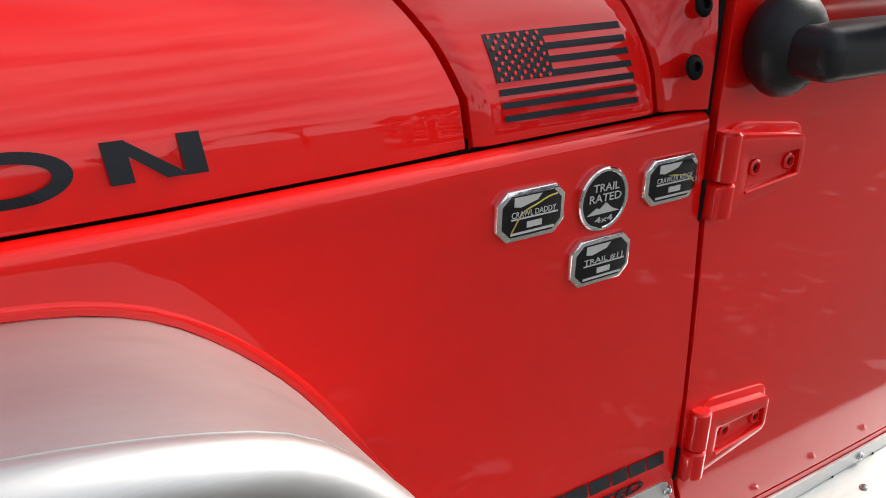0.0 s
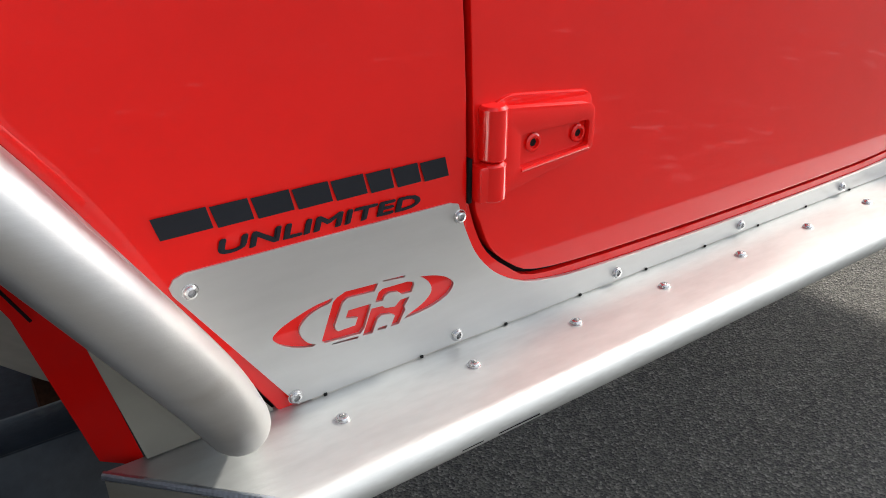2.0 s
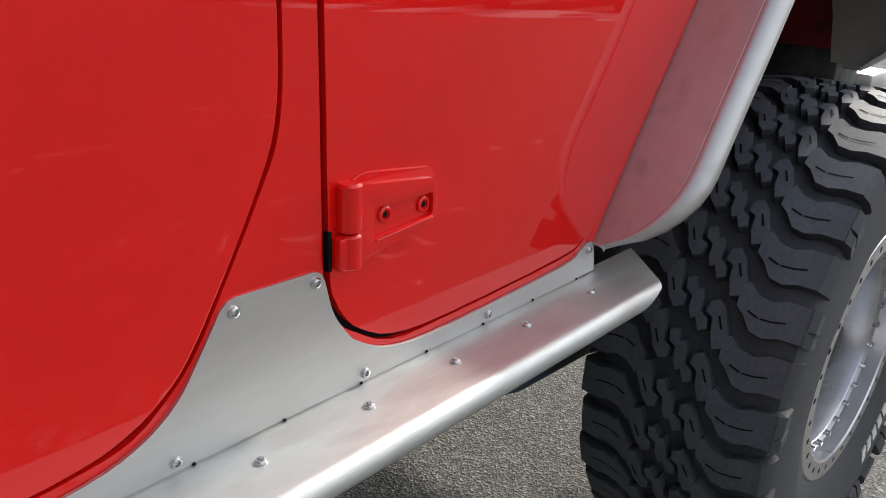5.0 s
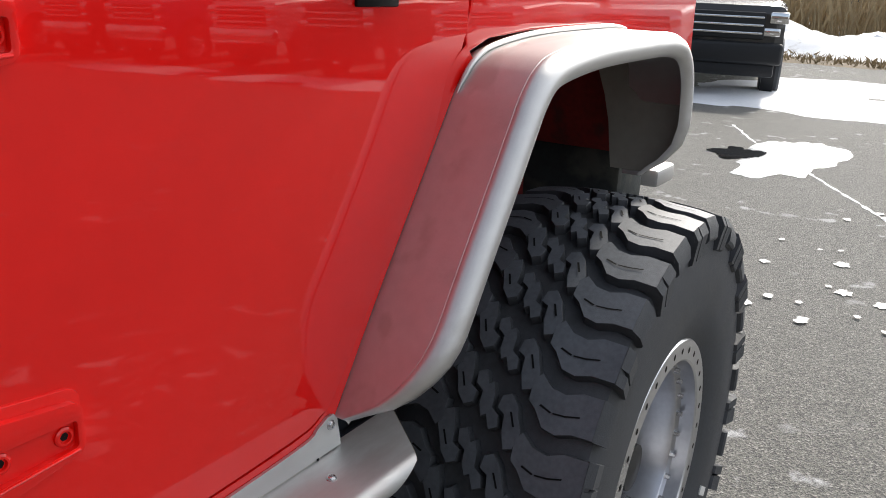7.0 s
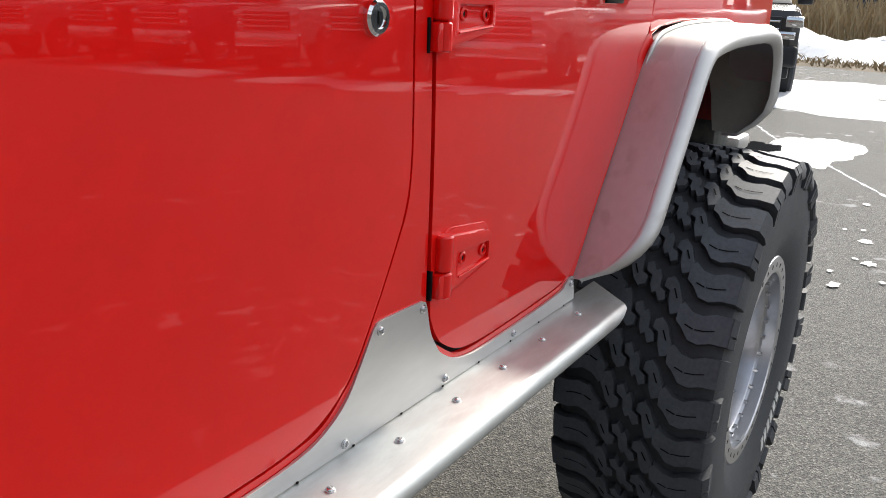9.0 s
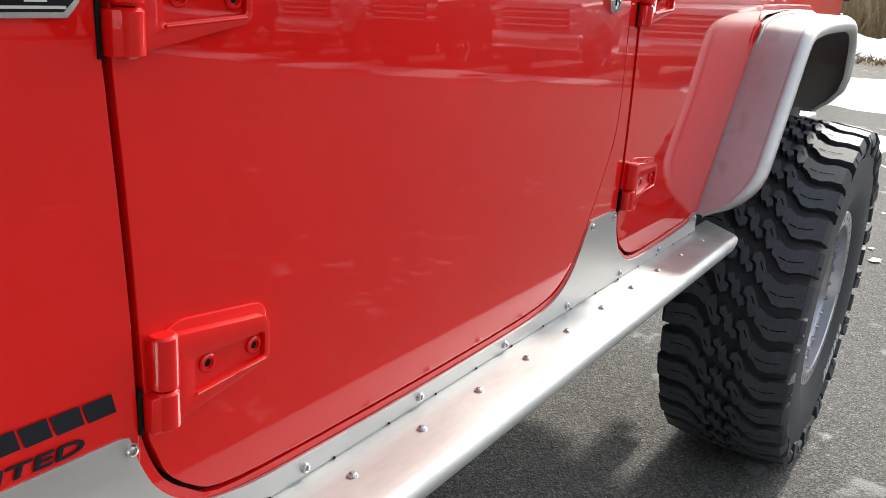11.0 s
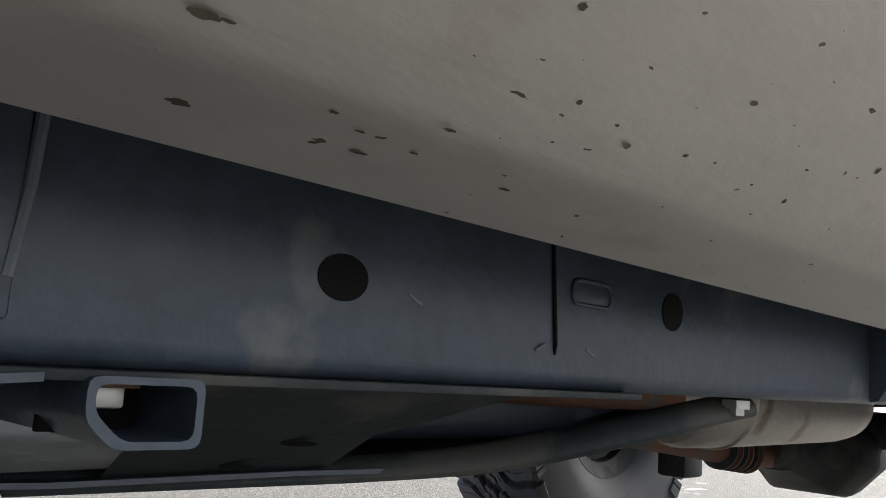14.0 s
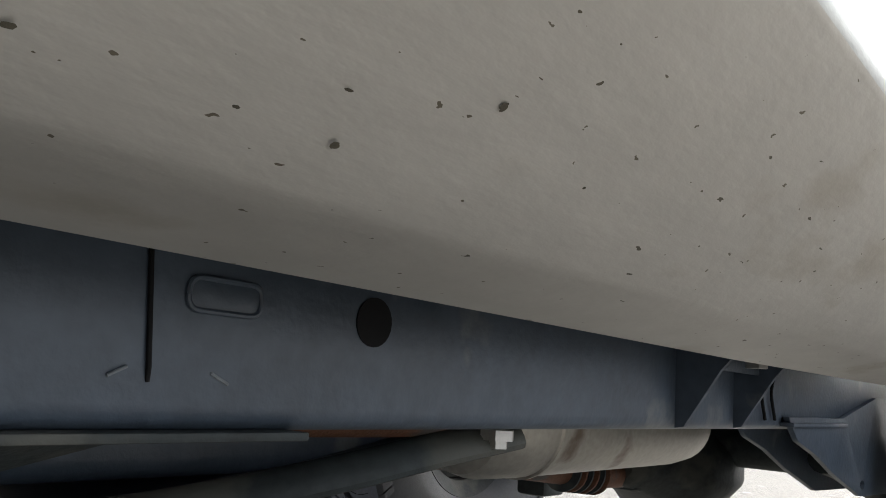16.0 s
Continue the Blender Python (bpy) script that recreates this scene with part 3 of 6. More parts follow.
# model name on the fender, kept as plain slanted bars
for k, wide in enumerate((1.35, 1.0, 1.05, 1.05, 1.0, 0.80, 0.85, 0.90)):
    x0 = -0.345 + 0.0322 * sum((1.35, 1.0, 1.05, 1.05, 1.0, 0.80, 0.85, 0.90)[:k])
    w, s = 0.0322 * wide - 0.0024, 0.004
    z0 = 0.9838 - 0.0010 * k
    z1 = z0 + 0.0180
    bm = bmesh.new()
    bm.faces.new([bm.verts.new((x, bow(x, z) - 0.0013, z)) for x, z in ((x0 - s, z1), (x0 + w - s, z1), (x0 + w, z0), (x0 + s * 0.3, z0))])
    bmesh.ops.recalc_face_normals(bm, faces=bm.faces[:])
    part("name_decal", bm, BLACK, car, "black slanted bar of the model name", False)
word = lettering("decal_word", "UNLIMITED", 0.0165, (-0.3025, bow(0, 0.97) - 0.0013, 0.9612), BLACK, car, 0.0008, 0.181, 0.12, -1.8)
word["label"] = "black lettering"
for dx, dz in ((0.0012, 0.0), (0.0006, 0.0007), (-0.0006, -0.0004)):
    lettering("stroke", "UNLIMITED", 0.0165, (-0.3025 + dx, bow(0, 0.97) - 0.0013 - abs(dx) * 0.2, 0.9612 + dz), BLACK, word, 0.0008, 0.181, 0.12, -1.8)

# ---- badges ----
def badge(cx, cz, title, gold):
    w, h, c = 0.0365, 0.0225, 0.0105
    octo = [(cx - w, cz - h + c), (cx - w + c, cz - h), (cx + w - c, cz - h), (cx + w, cz - h + c), (cx + w, cz + h - c), (cx + w - c, cz + h), (cx - w + c, cz + h), (cx - w, cz + h - c)]
    y = bow(cx, cz)
    b = part("badge", solid(octo[::-1], y - 0.0055, 0.0056, None, 0.0022), CHROME, car, "small chrome-rimmed black badge")
    inner = [(cx + (x - cx) * 0.86, cz + (z - cz) * 0.80) for x, z in octo]
    part("face", solid(inner[::-1], y - 0.0062, 0.002, None, 0.0003), BADGE_BLACK, b)
    hill = [(cx - w * 0.55, cz + h * 0.74), (cx + w * 0.25, cz + h * 0.74), (cx + w * 0.12, cz + h * 0.52), (cx - w * 0.1, cz + h * 0.44), (cx - w * 0.35, cz + h * 0.34), (cx - w * 0.55, cz + h * 0.40)]
    part("print", solid(hill[::-1], y - 0.0065, 0.0005, None, 0), SILVER_INK, b, "", False)
    if gold:
        part("print", rail(smooth_path([(cx + u * w, y - 0.0066, cz + v * h) for u, v in gold], 4), 0.0007, 6), GOLD_INK, b)
    lettering("title", title, 0.0072, (cx - w * 0.62, y - 0.0069, cz - 0.0005), SILVER_INK, b, 0.0005, w * 1.3)
    part("print", box((cx - w * 0.16, y - 0.0069, cz - h * 0.50), (cx + w * 0.28, y - 0.0064, cz - h * 0.26)), SILVER_INK, b, "", False)
    part("print", box((cx - w * 0.62, y - 0.0069, cz - h * 0.70), (cx + w * 0.66, y - 0.0064, cz - h * 0.61)), SILVER_INK, b, "", False)
    part("print", box((cx - w * 0.62, y - 0.0069, cz - h * 0.12), (cx + w * 0.75, y - 0.0064, cz - h * 0.06)), SILVER_INK, b, "", False)


badge(-0.3045, 1.3110, "CRAWL DADDY", [(-0.6, -0.6), (-0.3, 0.1), (0.1, 0.35), (0.45, 0.55), (0.7, 0.6)])
badge(-0.1340, 1.3120, "CRAWLER RIDGE", [(-0.2, 0.25), (0.1, 0.2), (0.45, 0.1), (0.8, -0.25)])
badge(-0.2195, 1.2505, "TRAIL #11", None)
cx, cz, y = -0.2210, 1.3080, bow(0, 1.31)
bm = lathe([(0.0296, 0.0), (0.0296, -0.0045), (0.0285, -0.0058), (0.0262, -0.0058), (0.0250, -0.0045), (0.0001, -0.0045)], 56)
bmesh.ops.transform(bm, matrix=Matrix.Translation((cx, y, cz)), verts=bm.verts[:])
trail = part("badge", bm, CHROME, car, "round silver and black trail badge")
part("face", lathe([(0.0252, -0.0044), (0.0252, -0.0051), (0.0001, -0.0051)], 48), BADGE_BLACK, trail).location = (cx, y, cz)
lettering("title", "TRAIL", 0.0105, (cx - 0.0155, y - 0.0062, cz + 0.0085), SILVER_INK, trail, 0.0008, 0.031)
lettering("title", "RATED", 0.0105, (cx - 0.0190, y - 0.0062, cz - 0.0010), SILVER_INK, trail, 0.0008, 0.038)
lettering("title", "4x4", 0.0080, (cx - 0.0105, y - 0.0062, cz - 0.0205), SILVER_INK, trail, 0.0008, 0.021)
part("print", solid([(cx - 0.020, cz - 0.0125), (cx - 0.009, cz - 0.0065), (cx - 0.005, cz - 0.008), (cx + 0.002, cz - 0.0028), (cx + 0.010, cz - 0.009), (cx + 0.019, cz - 0.0125)], y - 0.0058, 0.001, None, 0), SILVER_INK, trail, "", False)


# ---- hinges ----
def hinge(door, x, z):
    """An exposed hinge about its front screw at x, z: flange, raised leaf with a screw pocket, two knuckles."""
    y = bow(x, z) - 0.001

    def at(loop, radii):
        return round_corners([(x + u, z + v) for u, v in loop][::-1], radii[::-1] if isinstance(radii, list) else radii)

    flange = at([(-0.042, -0.044), (0.070, -0.0225), (0.077, -0.0155), (0.076, 0.031), (0.067, 0.0375), (-0.026, 0.0485), (-0.042, 0.043)], [0.002, 0.006, 0.006, 0.006, 0.006, 0.008, 0.004])
    h = part("hinge", solid(flange, y - 0.0032, 0.0055, None, 0.0022), RED, door, "red exposed steel hinge")
    leaf = at([(-0.044, -0.0420), (0.066, -0.0210), (0.0725, -0.0155), (0.0720, 0.022), (0.066, 0.0270), (-0.044, 0.0405)], [0.001, 0.004, 0.004, 0.004, 0.004, 0.001])
    pocket = at([(-0.0190, -0.0200), (0.0660, -0.0135), (0.0660, 0.0115), (-0.0190, 0.0125)], 0.004)
    part("leaf", solid(leaf, y - 0.0122, 0.0102, None, 0.0022, 0, [pocket]), RED, h)
    part("pocket", solid(at([(-0.022, -0.023), (0.069, -0.0165), (0.069, 0.014), (-0.022, 0.015)], 0.003), y - 0.0060, 0.004, None, 0), RED, h)
    lip = smooth_path([(x - 0.0170, y - 0.0126, z - 0.0222), (x + 0.025, y - 0.0126, z - 0.0190), (x + 0.0660, y - 0.0126, z - 0.0158)], 4)
    part("rib", rail(lip, 0.0014, 8), RED, h)
    for sx, sz in ((0.0, 0.0), (0.0560, -0.0015)):
        s = part("screw", lathe([(0.0090, 0.0), (0.0090, -0.0022), (0.0072, -0.0034), (0.0054, -0.0034), (0.0047, -0.0008), (0.0001, -0.0008)], 18), RED, h, "painted hinge screw")
        s.location = (x + sx, y - 0.0060, z + sz)
        sk = part("socket", lathe([(0.0040, -0.0011), (0.0022, -0.0011), (0.0001, -0.0011)], 6), GAP, h)
        sk.location = (x + sx, y - 0.0060, z + sz)
    kx, ky = x - 0.0460, y - 0.0050
    for z0, z1 in ((z - 0.0455, z - 0.0085), (z - 0.0072, z + 0.0430)):
        bm = lathe([(0.0001, z0), (0.0105, z0), (0.0132, z0 + 0.0025), (0.0132, z1 - 0.0025), (0.0105, z1), (0.0001, z1)], 24)
        bmesh.ops.transform(bm, matrix=pose(kx, ky, 0, 90), verts=bm.verts[:])
        part("knuckle", bm, RED, h)
    part("body_leaf", box((kx - 0.0185, y - 0.0135, z - 0.0445), (kx - 0.002, y + 0.010, z - 0.0095), 0.003), RED, h)
    # black block drawn in for the shade of the recess by the knuckle
    part("hinge_pocket", box((kx - 0.0230, y - 0.0016, z - 0.0460), (kx - 0.0190, y + 0.006, z - 0.004), 0.0005), GAP, h, "black block for the recess shade beside the hinge")
    part("leaf_root", box((kx - 0.001, y - 0.0100, z - 0.0065), (kx + 0.014, y + 0.002, z + 0.0410), 0.003), RED, h)


for door, x, z in ((front_door, -0.0155, 1.3065), (front_door, 0.0, 0.991), (rear_door, 1.013, 1.3155), (rear_door, 1.031, 0.990)):
    hinge(door, x, z)

# lock and handles
lock = lathe([(0.020, 0.0), (0.020, -0.006), (0.017, -0.009), (0.012, -0.009), (0.0115, -0.0065), (0.0001, -0.0065)], 28)
bmesh.ops.transform(lock, matrix=Matrix.Translation((0.835, bow(0, 1.312) - 0.001, 1.312)), verts=lock.verts[:])
lk = part("lock", lock, CHROME, front_door, "chrome key lock")
part("keyhole", box((0.8338, bow(0, 1.312) - 0.0085, 1.305), (0.8362, bow(0, 1.312) - 0.0075, 1.319)), GAP, lk, "", False)


def door_handle(door, x0, x1, z):
    h = part("handle", box((x0, -0.040, z), (x1, -0.022, z + 0.036), 0.007), RED, door, "red and black door handle")
    part("handle_base", box((x0, -0.023, z + 0.002), (x0 + 0.035, 0.012, z + 0.034), 0.006), PLASTIC, h)
    part("handle_base", box((x1 - 0.05, -0.023, z - 0.004), (x1, 0.012, z + 0.040), 0.006), PLASTIC, h)
    part("cup", box((x0 + 0.03, 0.004, z - 0.03), (x1 - 0.03, 0.010, z + 0.05), 0.002), GAP, h)


door_handle(front_door, 0.70, 0.86, 1.375)
door_handle(rear_door, 1.46, 1.60, 1.362)

# mirror
base = bmesh.new()
bmesh.ops.create_uvsphere(base, u_segments=24, v_segments=14, radius=1)
bmesh.ops.transform(base, matrix=Matrix.LocRotScale((-0.024, -0.016, 1.432), None, (0.044, 0.034, 0.050)), verts=base.verts[:])
mirror = part("mirror", base, PLASTIC, car, "black door mirror on a stout arm")
arm = box((-0.054, -0.086, 1.406), (0.30, -0.020, 1.454), 0.018, 4)
part("arm", arm, PLASTIC, mirror)
part("housing", box((0.075, -0.21, 1.462), (0.24, -0.05, 1.60), 0.03, 3), PLASTIC, mirror)


# ---- aluminium guards ----
PLATE = [(-0.341, 0.938), (-0.343, 0.945), (-0.339, 0.951), (-0.330, 0.954), (-0.088, 0.950), (-0.079, 0.947), (-0.076, 0.938), (-0.070, 0.918), (-0.054, 0.886), (-0.024, 0.857), (0.022, 0.838), (0.118, 0.829),
         (0.34, 0.824), (0.605, 0.824), (0.705, 0.830), (0.755, 0.845), (0.790, 0.870), (0.815, 0.905), (0.838, 0.942), (0.846, 0.949), (0.855, 0.951), (0.946, 0.949), (0.954, 0.945), (0.958, 0.936), (0.968, 0.900),
         (0.982, 0.876), (1.003, 0.853), (1.055, 0.829), (1.149, 0.823), (1.380, 0.831), (1.418, 0.842), (1.436, 0.850), (1.448, 0.850), (1.454, 0.842), (1.462, 0.802), (-0.250, 0.802)]
CUT_L = [(-0.267, 0.875), (-0.263, 0.879), (-0.256, 0.883), (-0.242, 0.888), (-0.227, 0.892), (-0.21, 0.894), (-0.213, 0.89), (-0.224, 0.888), (-0.234, 0.884), (-0.241, 0.878), (-0.243, 0.872), (-0.241, 0.866), (-0.236, 0.859), (-0.229, 0.855), (-0.233, 0.854), (-0.246, 0.858), (-0.258, 0.864), (-0.265, 0.87)]
CUT_R = [(-0.122, 0.887), (-0.108, 0.884), (-0.095, 0.879), (-0.087, 0.873), (-0.084, 0.868), (-0.087, 0.862), (-0.094, 0.857), (-0.109, 0.852), (-0.125, 0.85), (-0.14, 0.849), (-0.135, 0.852), (-0.12, 0.858), (-0.111, 0.865), (-0.109, 0.871), (-0.111, 0.877), (-0.115, 0.882)]
CUT_A = [(-0.223, 0.856), (-0.21, 0.89), (-0.206, 0.893), (-0.198, 0.896), (-0.165, 0.894), (-0.169, 0.887), (-0.196, 0.889), (-0.201, 0.886), (-0.21, 0.866), (-0.209, 0.862), (-0.207, 0.86), (-0.19, 0.86), (-0.187, 0.867), (-0.199, 0.87), (-0.196, 0.877), (-0.173, 0.876), (-0.181, 0.854), (-0.185, 0.85), (-0.22, 0.853)]
CUT_B = [(-0.169, 0.876), (-0.165, 0.885), (-0.161, 0.887), (-0.135, 0.886), (-0.129, 0.884), (-0.128, 0.881), (-0.131, 0.874), (-0.141, 0.875), (-0.145, 0.879), (-0.154, 0.881), (-0.159, 0.879), (-0.161, 0.875)]
CUT_C = [(-0.183, 0.847), (-0.173, 0.871), (-0.162, 0.87), (-0.159, 0.867), (-0.149, 0.865), (-0.143, 0.87), (-0.133, 0.87), (-0.139, 0.862), (-0.138, 0.858), (-0.145, 0.846), (-0.154, 0.846), (-0.149, 0.856), (-0.153, 0.859), (-0.163, 0.861), (-0.167, 0.859), (-0.173, 0.846)]
CUT_D = [(-0.161, 0.894), (-0.16, 0.895), (-0.137, 0.893), (-0.138, 0.891)]
CUT_E = [(-0.214, 0.849), (-0.213, 0.85), (-0.187, 0.848), (-0.188, 0.846)]
CUT_F = [(-0.168, 0.847), (-0.167, 0.849), (-0.157, 0.849), (-0.159, 0.846)]


def softened(outline, a, b):
    """The outline with points a to b drawn as one curve."""
    return outline[:a] + [(p.x, p.z) for p in smooth_path([(x, 0, z) for x, z in outline[a:b + 1]], 4)] + outline[b + 1:]


def crescent(loop, a, b):
    """A cut-out drawn as two curves between its tips a and b."""
    sides = (loop[a:b + 1], loop[b:] + loop[:a + 1])
    return [(p.x, p.z) for side in sides for p in smooth_path([(x, 0, z) for x, z in side], 3)[:-1]]


CUT_L, CUT_R = crescent(CUT_L, 5, 13), crescent(CUT_R, 0, 9)
PLATE = softened(softened(PLATE, 23, 31), 6, 18)
guard = part("body_guard", solid(PLATE[::-1], 0.0005, 0.0042, None, 0.0008, 0, [c[::-1] for c in (CUT_L, CUT_R, CUT_A, CUT_B, CUT_C, CUT_D, CUT_E, CUT_F)]), ALU, car,
             "bare aluminium body guard with cut-out emblem", False)
for x, z in ((-0.078, 0.935), (-0.328, 0.938), (-0.252, 0.811), (-0.080, 0.811), (0.138, 0.812), (0.354, 0.812), (0.574, 0.811), (0.784, 0.812), (1.012, 0.812), (1.220, 0.812), (0.852, 0.938), (0.946, 0.938), (1.441, 0.838)):
    dome_bolt(guard, (x, 0.0005, z), (0, -1, 0), 0.0060)

# strip in the gap; its lower tone stands for shade in the bend
part("seam", box((-0.236, 0.0014, 0.7990), (1.425, 0.0040, 0.8060)), ALU_DIRT_SHADE, guard, "narrow seam over the step, toned down for the bend's shade", False)

# side step: a folded plate with rounded nose, its ends cut at a slant
OUTER = [(0.012, 0.800), (-0.030, 0.800), (-0.070, 0.800), *((-0.0873 + 0.0167 * math.cos(radians(a)), 0.7833 + 0.0167 * math.sin(radians(a))) for a in range(90, 235, 12)), (-0.080, 0.7565), (-0.04, 0.7255), (0.0, 0.695), (0.024, 0.677), (0.032, 0.673), (0.044, 0.670), (0.088, 0.659)]
INNER = [(0.088, 0.664), (0.045, 0.676), (0.028, 0.683), (-0.077, 0.762), (-0.092, 0.773), (-0.097, 0.781), (-0.090, 0.790), (-0.076, 0.795), (0.012, 0.795)]


def front_cut(y, z):
    return 0.045 - 0.925 * y - 0.556 * z


def rear_cut(y, z):
    return 1.575 + 0.85 * y + (2.2 * (z - 0.795) if z < 0.795 else 0.0)


def step_ring(t, pts):
    slim = -0.007 * (1 - t) + 0.008 * t             # the nose narrows a little towards the rear
    moved = [(y + slim * min(1.0, max(0.0, -y / 0.095)), z) for y, z in pts]
    trim = min(0.015, -0.0070 + 0.034 * t)      # the lower flange widens towards the rear
    moved = [(y + trim, z - 0.245 * trim) if y > 0.07 else (y, z) for y, z in moved]
    return [(front_cut(y, z) * (1 - t) + rear_cut(y, z) * t, y, z) for y, z in moved]


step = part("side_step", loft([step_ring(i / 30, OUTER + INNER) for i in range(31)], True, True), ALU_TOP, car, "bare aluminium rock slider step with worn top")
# both caps take the darker copy, which puts their shade in the colour
for cut, dx in ((front_cut, -0.0012), (rear_cut, 0.0012)):
    cap = bmesh.new()
    cap.faces.new([cap.verts.new((x + dx, y, z)) for x, y, z in step_ring(0.0 if cut is front_cut else 1.0, OUTER)])
    part("end_cap", cap, ALU_SHADE, step, "welded aluminium end cap", False)

# the underside of the fold carries dirt specks, its tone lowered for shade
step.data.materials.append(ALU_DIRT_SHADE)
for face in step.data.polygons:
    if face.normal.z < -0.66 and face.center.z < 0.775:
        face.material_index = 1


def weld(points, r, parent, ripple=0.0062, mat=None):
    """A rippled weld bead along points."""
    pts = [Vector(p) for p in points]
    fine, rad, run = [], [], 0.0
    for a, b in zip(pts, pts[1:]):
        n = max(1, int((b - a).length / (ripple / 4)))
        for k in range(n):
            run += (b - a).length / n
            fine.append(a.lerp(b, k / n))
            rad.append(r * (0.92 + 0.08 * abs(math.sin(math.pi * run / ripple))))
    return part("weld_bead", rail(fine, rad, 10), mat or WELD, parent, "rippled blue-grey weld bead" if mat is None else "darker weld bead")


weld([(x - 0.001, y, z - 0.003) for x, y, z in step_ring(0.0, OUTER[:16])], 0.0038, step, 0.0042)
weld([(x, y, z) for x, y, z in step_ring(0.0, OUTER[15:-1])], 0.0016, step, 0.0070, ALU_SHADE)
for x in (-0.228, -0.088, 0.042, 0.174, 0.307, 0.441, 0.576, 0.711, 0.847, 0.983, 1.117, 1.251, 1.396):
    dome_bolt(step, (x, -0.038, 0.800), (0, 0, 1), 0.0060)
for k in range(17):
    x = -0.225 + k * 0.1025
    part("slot", box((x, -0.0010, 0.8005), (x + 0.003, 0.0006, 0.8028)), GAP, step, "", False)
for x0, x1 in ((-0.155, -0.132), (-0.115, -0.068)):
    part("scratch", box((x0, -0.1096, 0.7788), (x1, -0.1080, 0.7794)), GAP, step, "dark scrape on the step nose", False)


def smudge(x, y, length, width, seed, mat):
    """A dried splash stuck under the step, drawn out along it."""
    rng = random.Random(seed)
    bm = bmesh.new()
    ring = []
    for k in range(18):
        a = 2 * math.pi * k / 18
        r = rng.uniform(0.70, 1.0)
        px, py = x + length * r * math.cos(a), y + width * r * math.sin(a)
        pz = 0.7565 - 0.775 * (py + 0.080) if py < 0.024 else 0.670 - 0.25 * (py - 0.044)
        ring.append(bm.verts.new((px, py - 0.0005, pz - 0.0007)))
    bm.faces.new(ring)
    bmesh.ops.recalc_face_normals(bm, faces=bm.faces[:])
    part("dirt_mark", bm, mat, step, "dried dark splash", False)


MUD = material("dried_mud", (0.080, 0.072, 0.055), 0.9, 0, 0, 0.3, 200, spec=0.1)
MOSS = material("dried_leaf_bits", (0.12, 0.112, 0.07), 0.9, 0, 0, 0.3, 200, spec=0.1)
for k, (x, y, length, width) in enumerate(((-0.270, 0.023, 0.008, 0.0022), (-0.262, 0.022, 0.004, 0.0008), (-0.226, 0.019, 0.0055, 0.0014), (-0.219, 0.0185, 0.003, 0.0006), (-0.002, 0.005, 0.0022, 0.0010), (0.152, -0.024, 0.0022, 0.0020), (0.102, 0.006, 0.0022, 0.0015),
                                           (-0.142, 0.056, 0.0055, 0.0012), (-0.066, 0.052, 0.0045, 0.0012), (-0.168, 0.037, 0.0025, 0.0010), (-0.124, 0.046, 0.0028, 0.0008), (-0.116, -0.021, 0.0022, 0.0014), (-0.083, 0.003, 0.0018, 0.0012), (-0.152, 0.043, 0.0030, 0.0008),
                                           (0.062, 0.005, 0.0016, 0.0006), (0.091, -0.010, 0.0020, 0.0006), (0.232, -0.011, 0.0014, 0.0007))):
    smudge(x, y, length, width, k, MUD)
for k, (x, y, length, width) in enumerate(((-0.126, 0.026, 0.0036, 0.0012), (-0.040, 0.010, 0.0028, 0.0014), (0.006, -0.022, 0.0034, 0.0012))):
    smudge(x, y, length, width, 40 + k, MOSS)

# front flare: sheet from the body to a bent round tube that tucks in to the step
TUBE_R = 0.0230
flare_pts = smooth_path([(x, 0, z) for x, z in ARCH], 5)
tube_line = smooth_path([(-1.462, -0.135, 0.945), (-1.335, -0.136, 1.135), (-1.16, -0.136, 1.252), (-1.00, -0.136, 1.298), (-0.86, -0.136, 1.304), (-0.73, -0.136, 1.294), (-0.632, -0.134, 1.271), (-0.577, -0.130, 1.243), (-0.532, -0.133, 1.199),
                         (-0.492, -0.142, 1.140), (-0.447, -0.149, 1.072), (-0.4025, -0.147, 1.003), (-0.3645, -0.1285, 0.938), (-0.338, -0.092, 0.881), (-0.322, -0.046, 0.846), (-0.311, 0.004, 0.825)], 5)


def spaced(points, n):
    """n points at even steps along a line."""
    run = [0.0]
    for a, b in zip(points, points[1:]):
        run.append(run[-1] + (b - a).length)
    want = [run[-1] * k / (n - 1) for k in range(n)]
    return [Vector([float(np.interp(w, run, [p[c] for p in points])) for c in range(3)]) for w in want]


tube_pts, root_pts = spaced(tube_line, 72), spaced(flare_pts, 72)
sheet_rings = []
for a, t in zip(root_pts, tube_pts):
    out_way = Vector((t.x + 0.93, 0, t.z - 0.55)).normalized()
    b = t + out_way * (TUBE_R + 0.0005) + Vector((0, 0.004, 0))
    root = Vector((a.x, 0.010, a.z))
    if b.y > -0.050:
        continue
    sheet_rings.append([tuple(root), tuple(root.lerp(b, 0.5)), tuple(b), tuple(b - out_way * 0.004), tuple(root - out_way * 0.004)])
front_flare = part("front_flare", loft(sheet_rings, True, True), ALU, car, "bare aluminium tube fender flare")
way = (tube_pts[-1] - tube_pts[-3]).normalized()
last = tube_pts[-1].copy()
rad = [TUBE_R] * len(tube_pts)
for k in range(1, 7):
    a = k * math.pi / 12
    tube_pts.append(last + way * 0.017 * math.sin(a))
    rad.append(max(0.002, TUBE_R * math.cos(a) ** 0.6))
part("gap", rail([(r[3][0], r[3][1] - 0.0012, r[3][2]) for r in sheet_rings], 0.0016, 6), GAP, front_flare, "dark joint between sheet and tube")
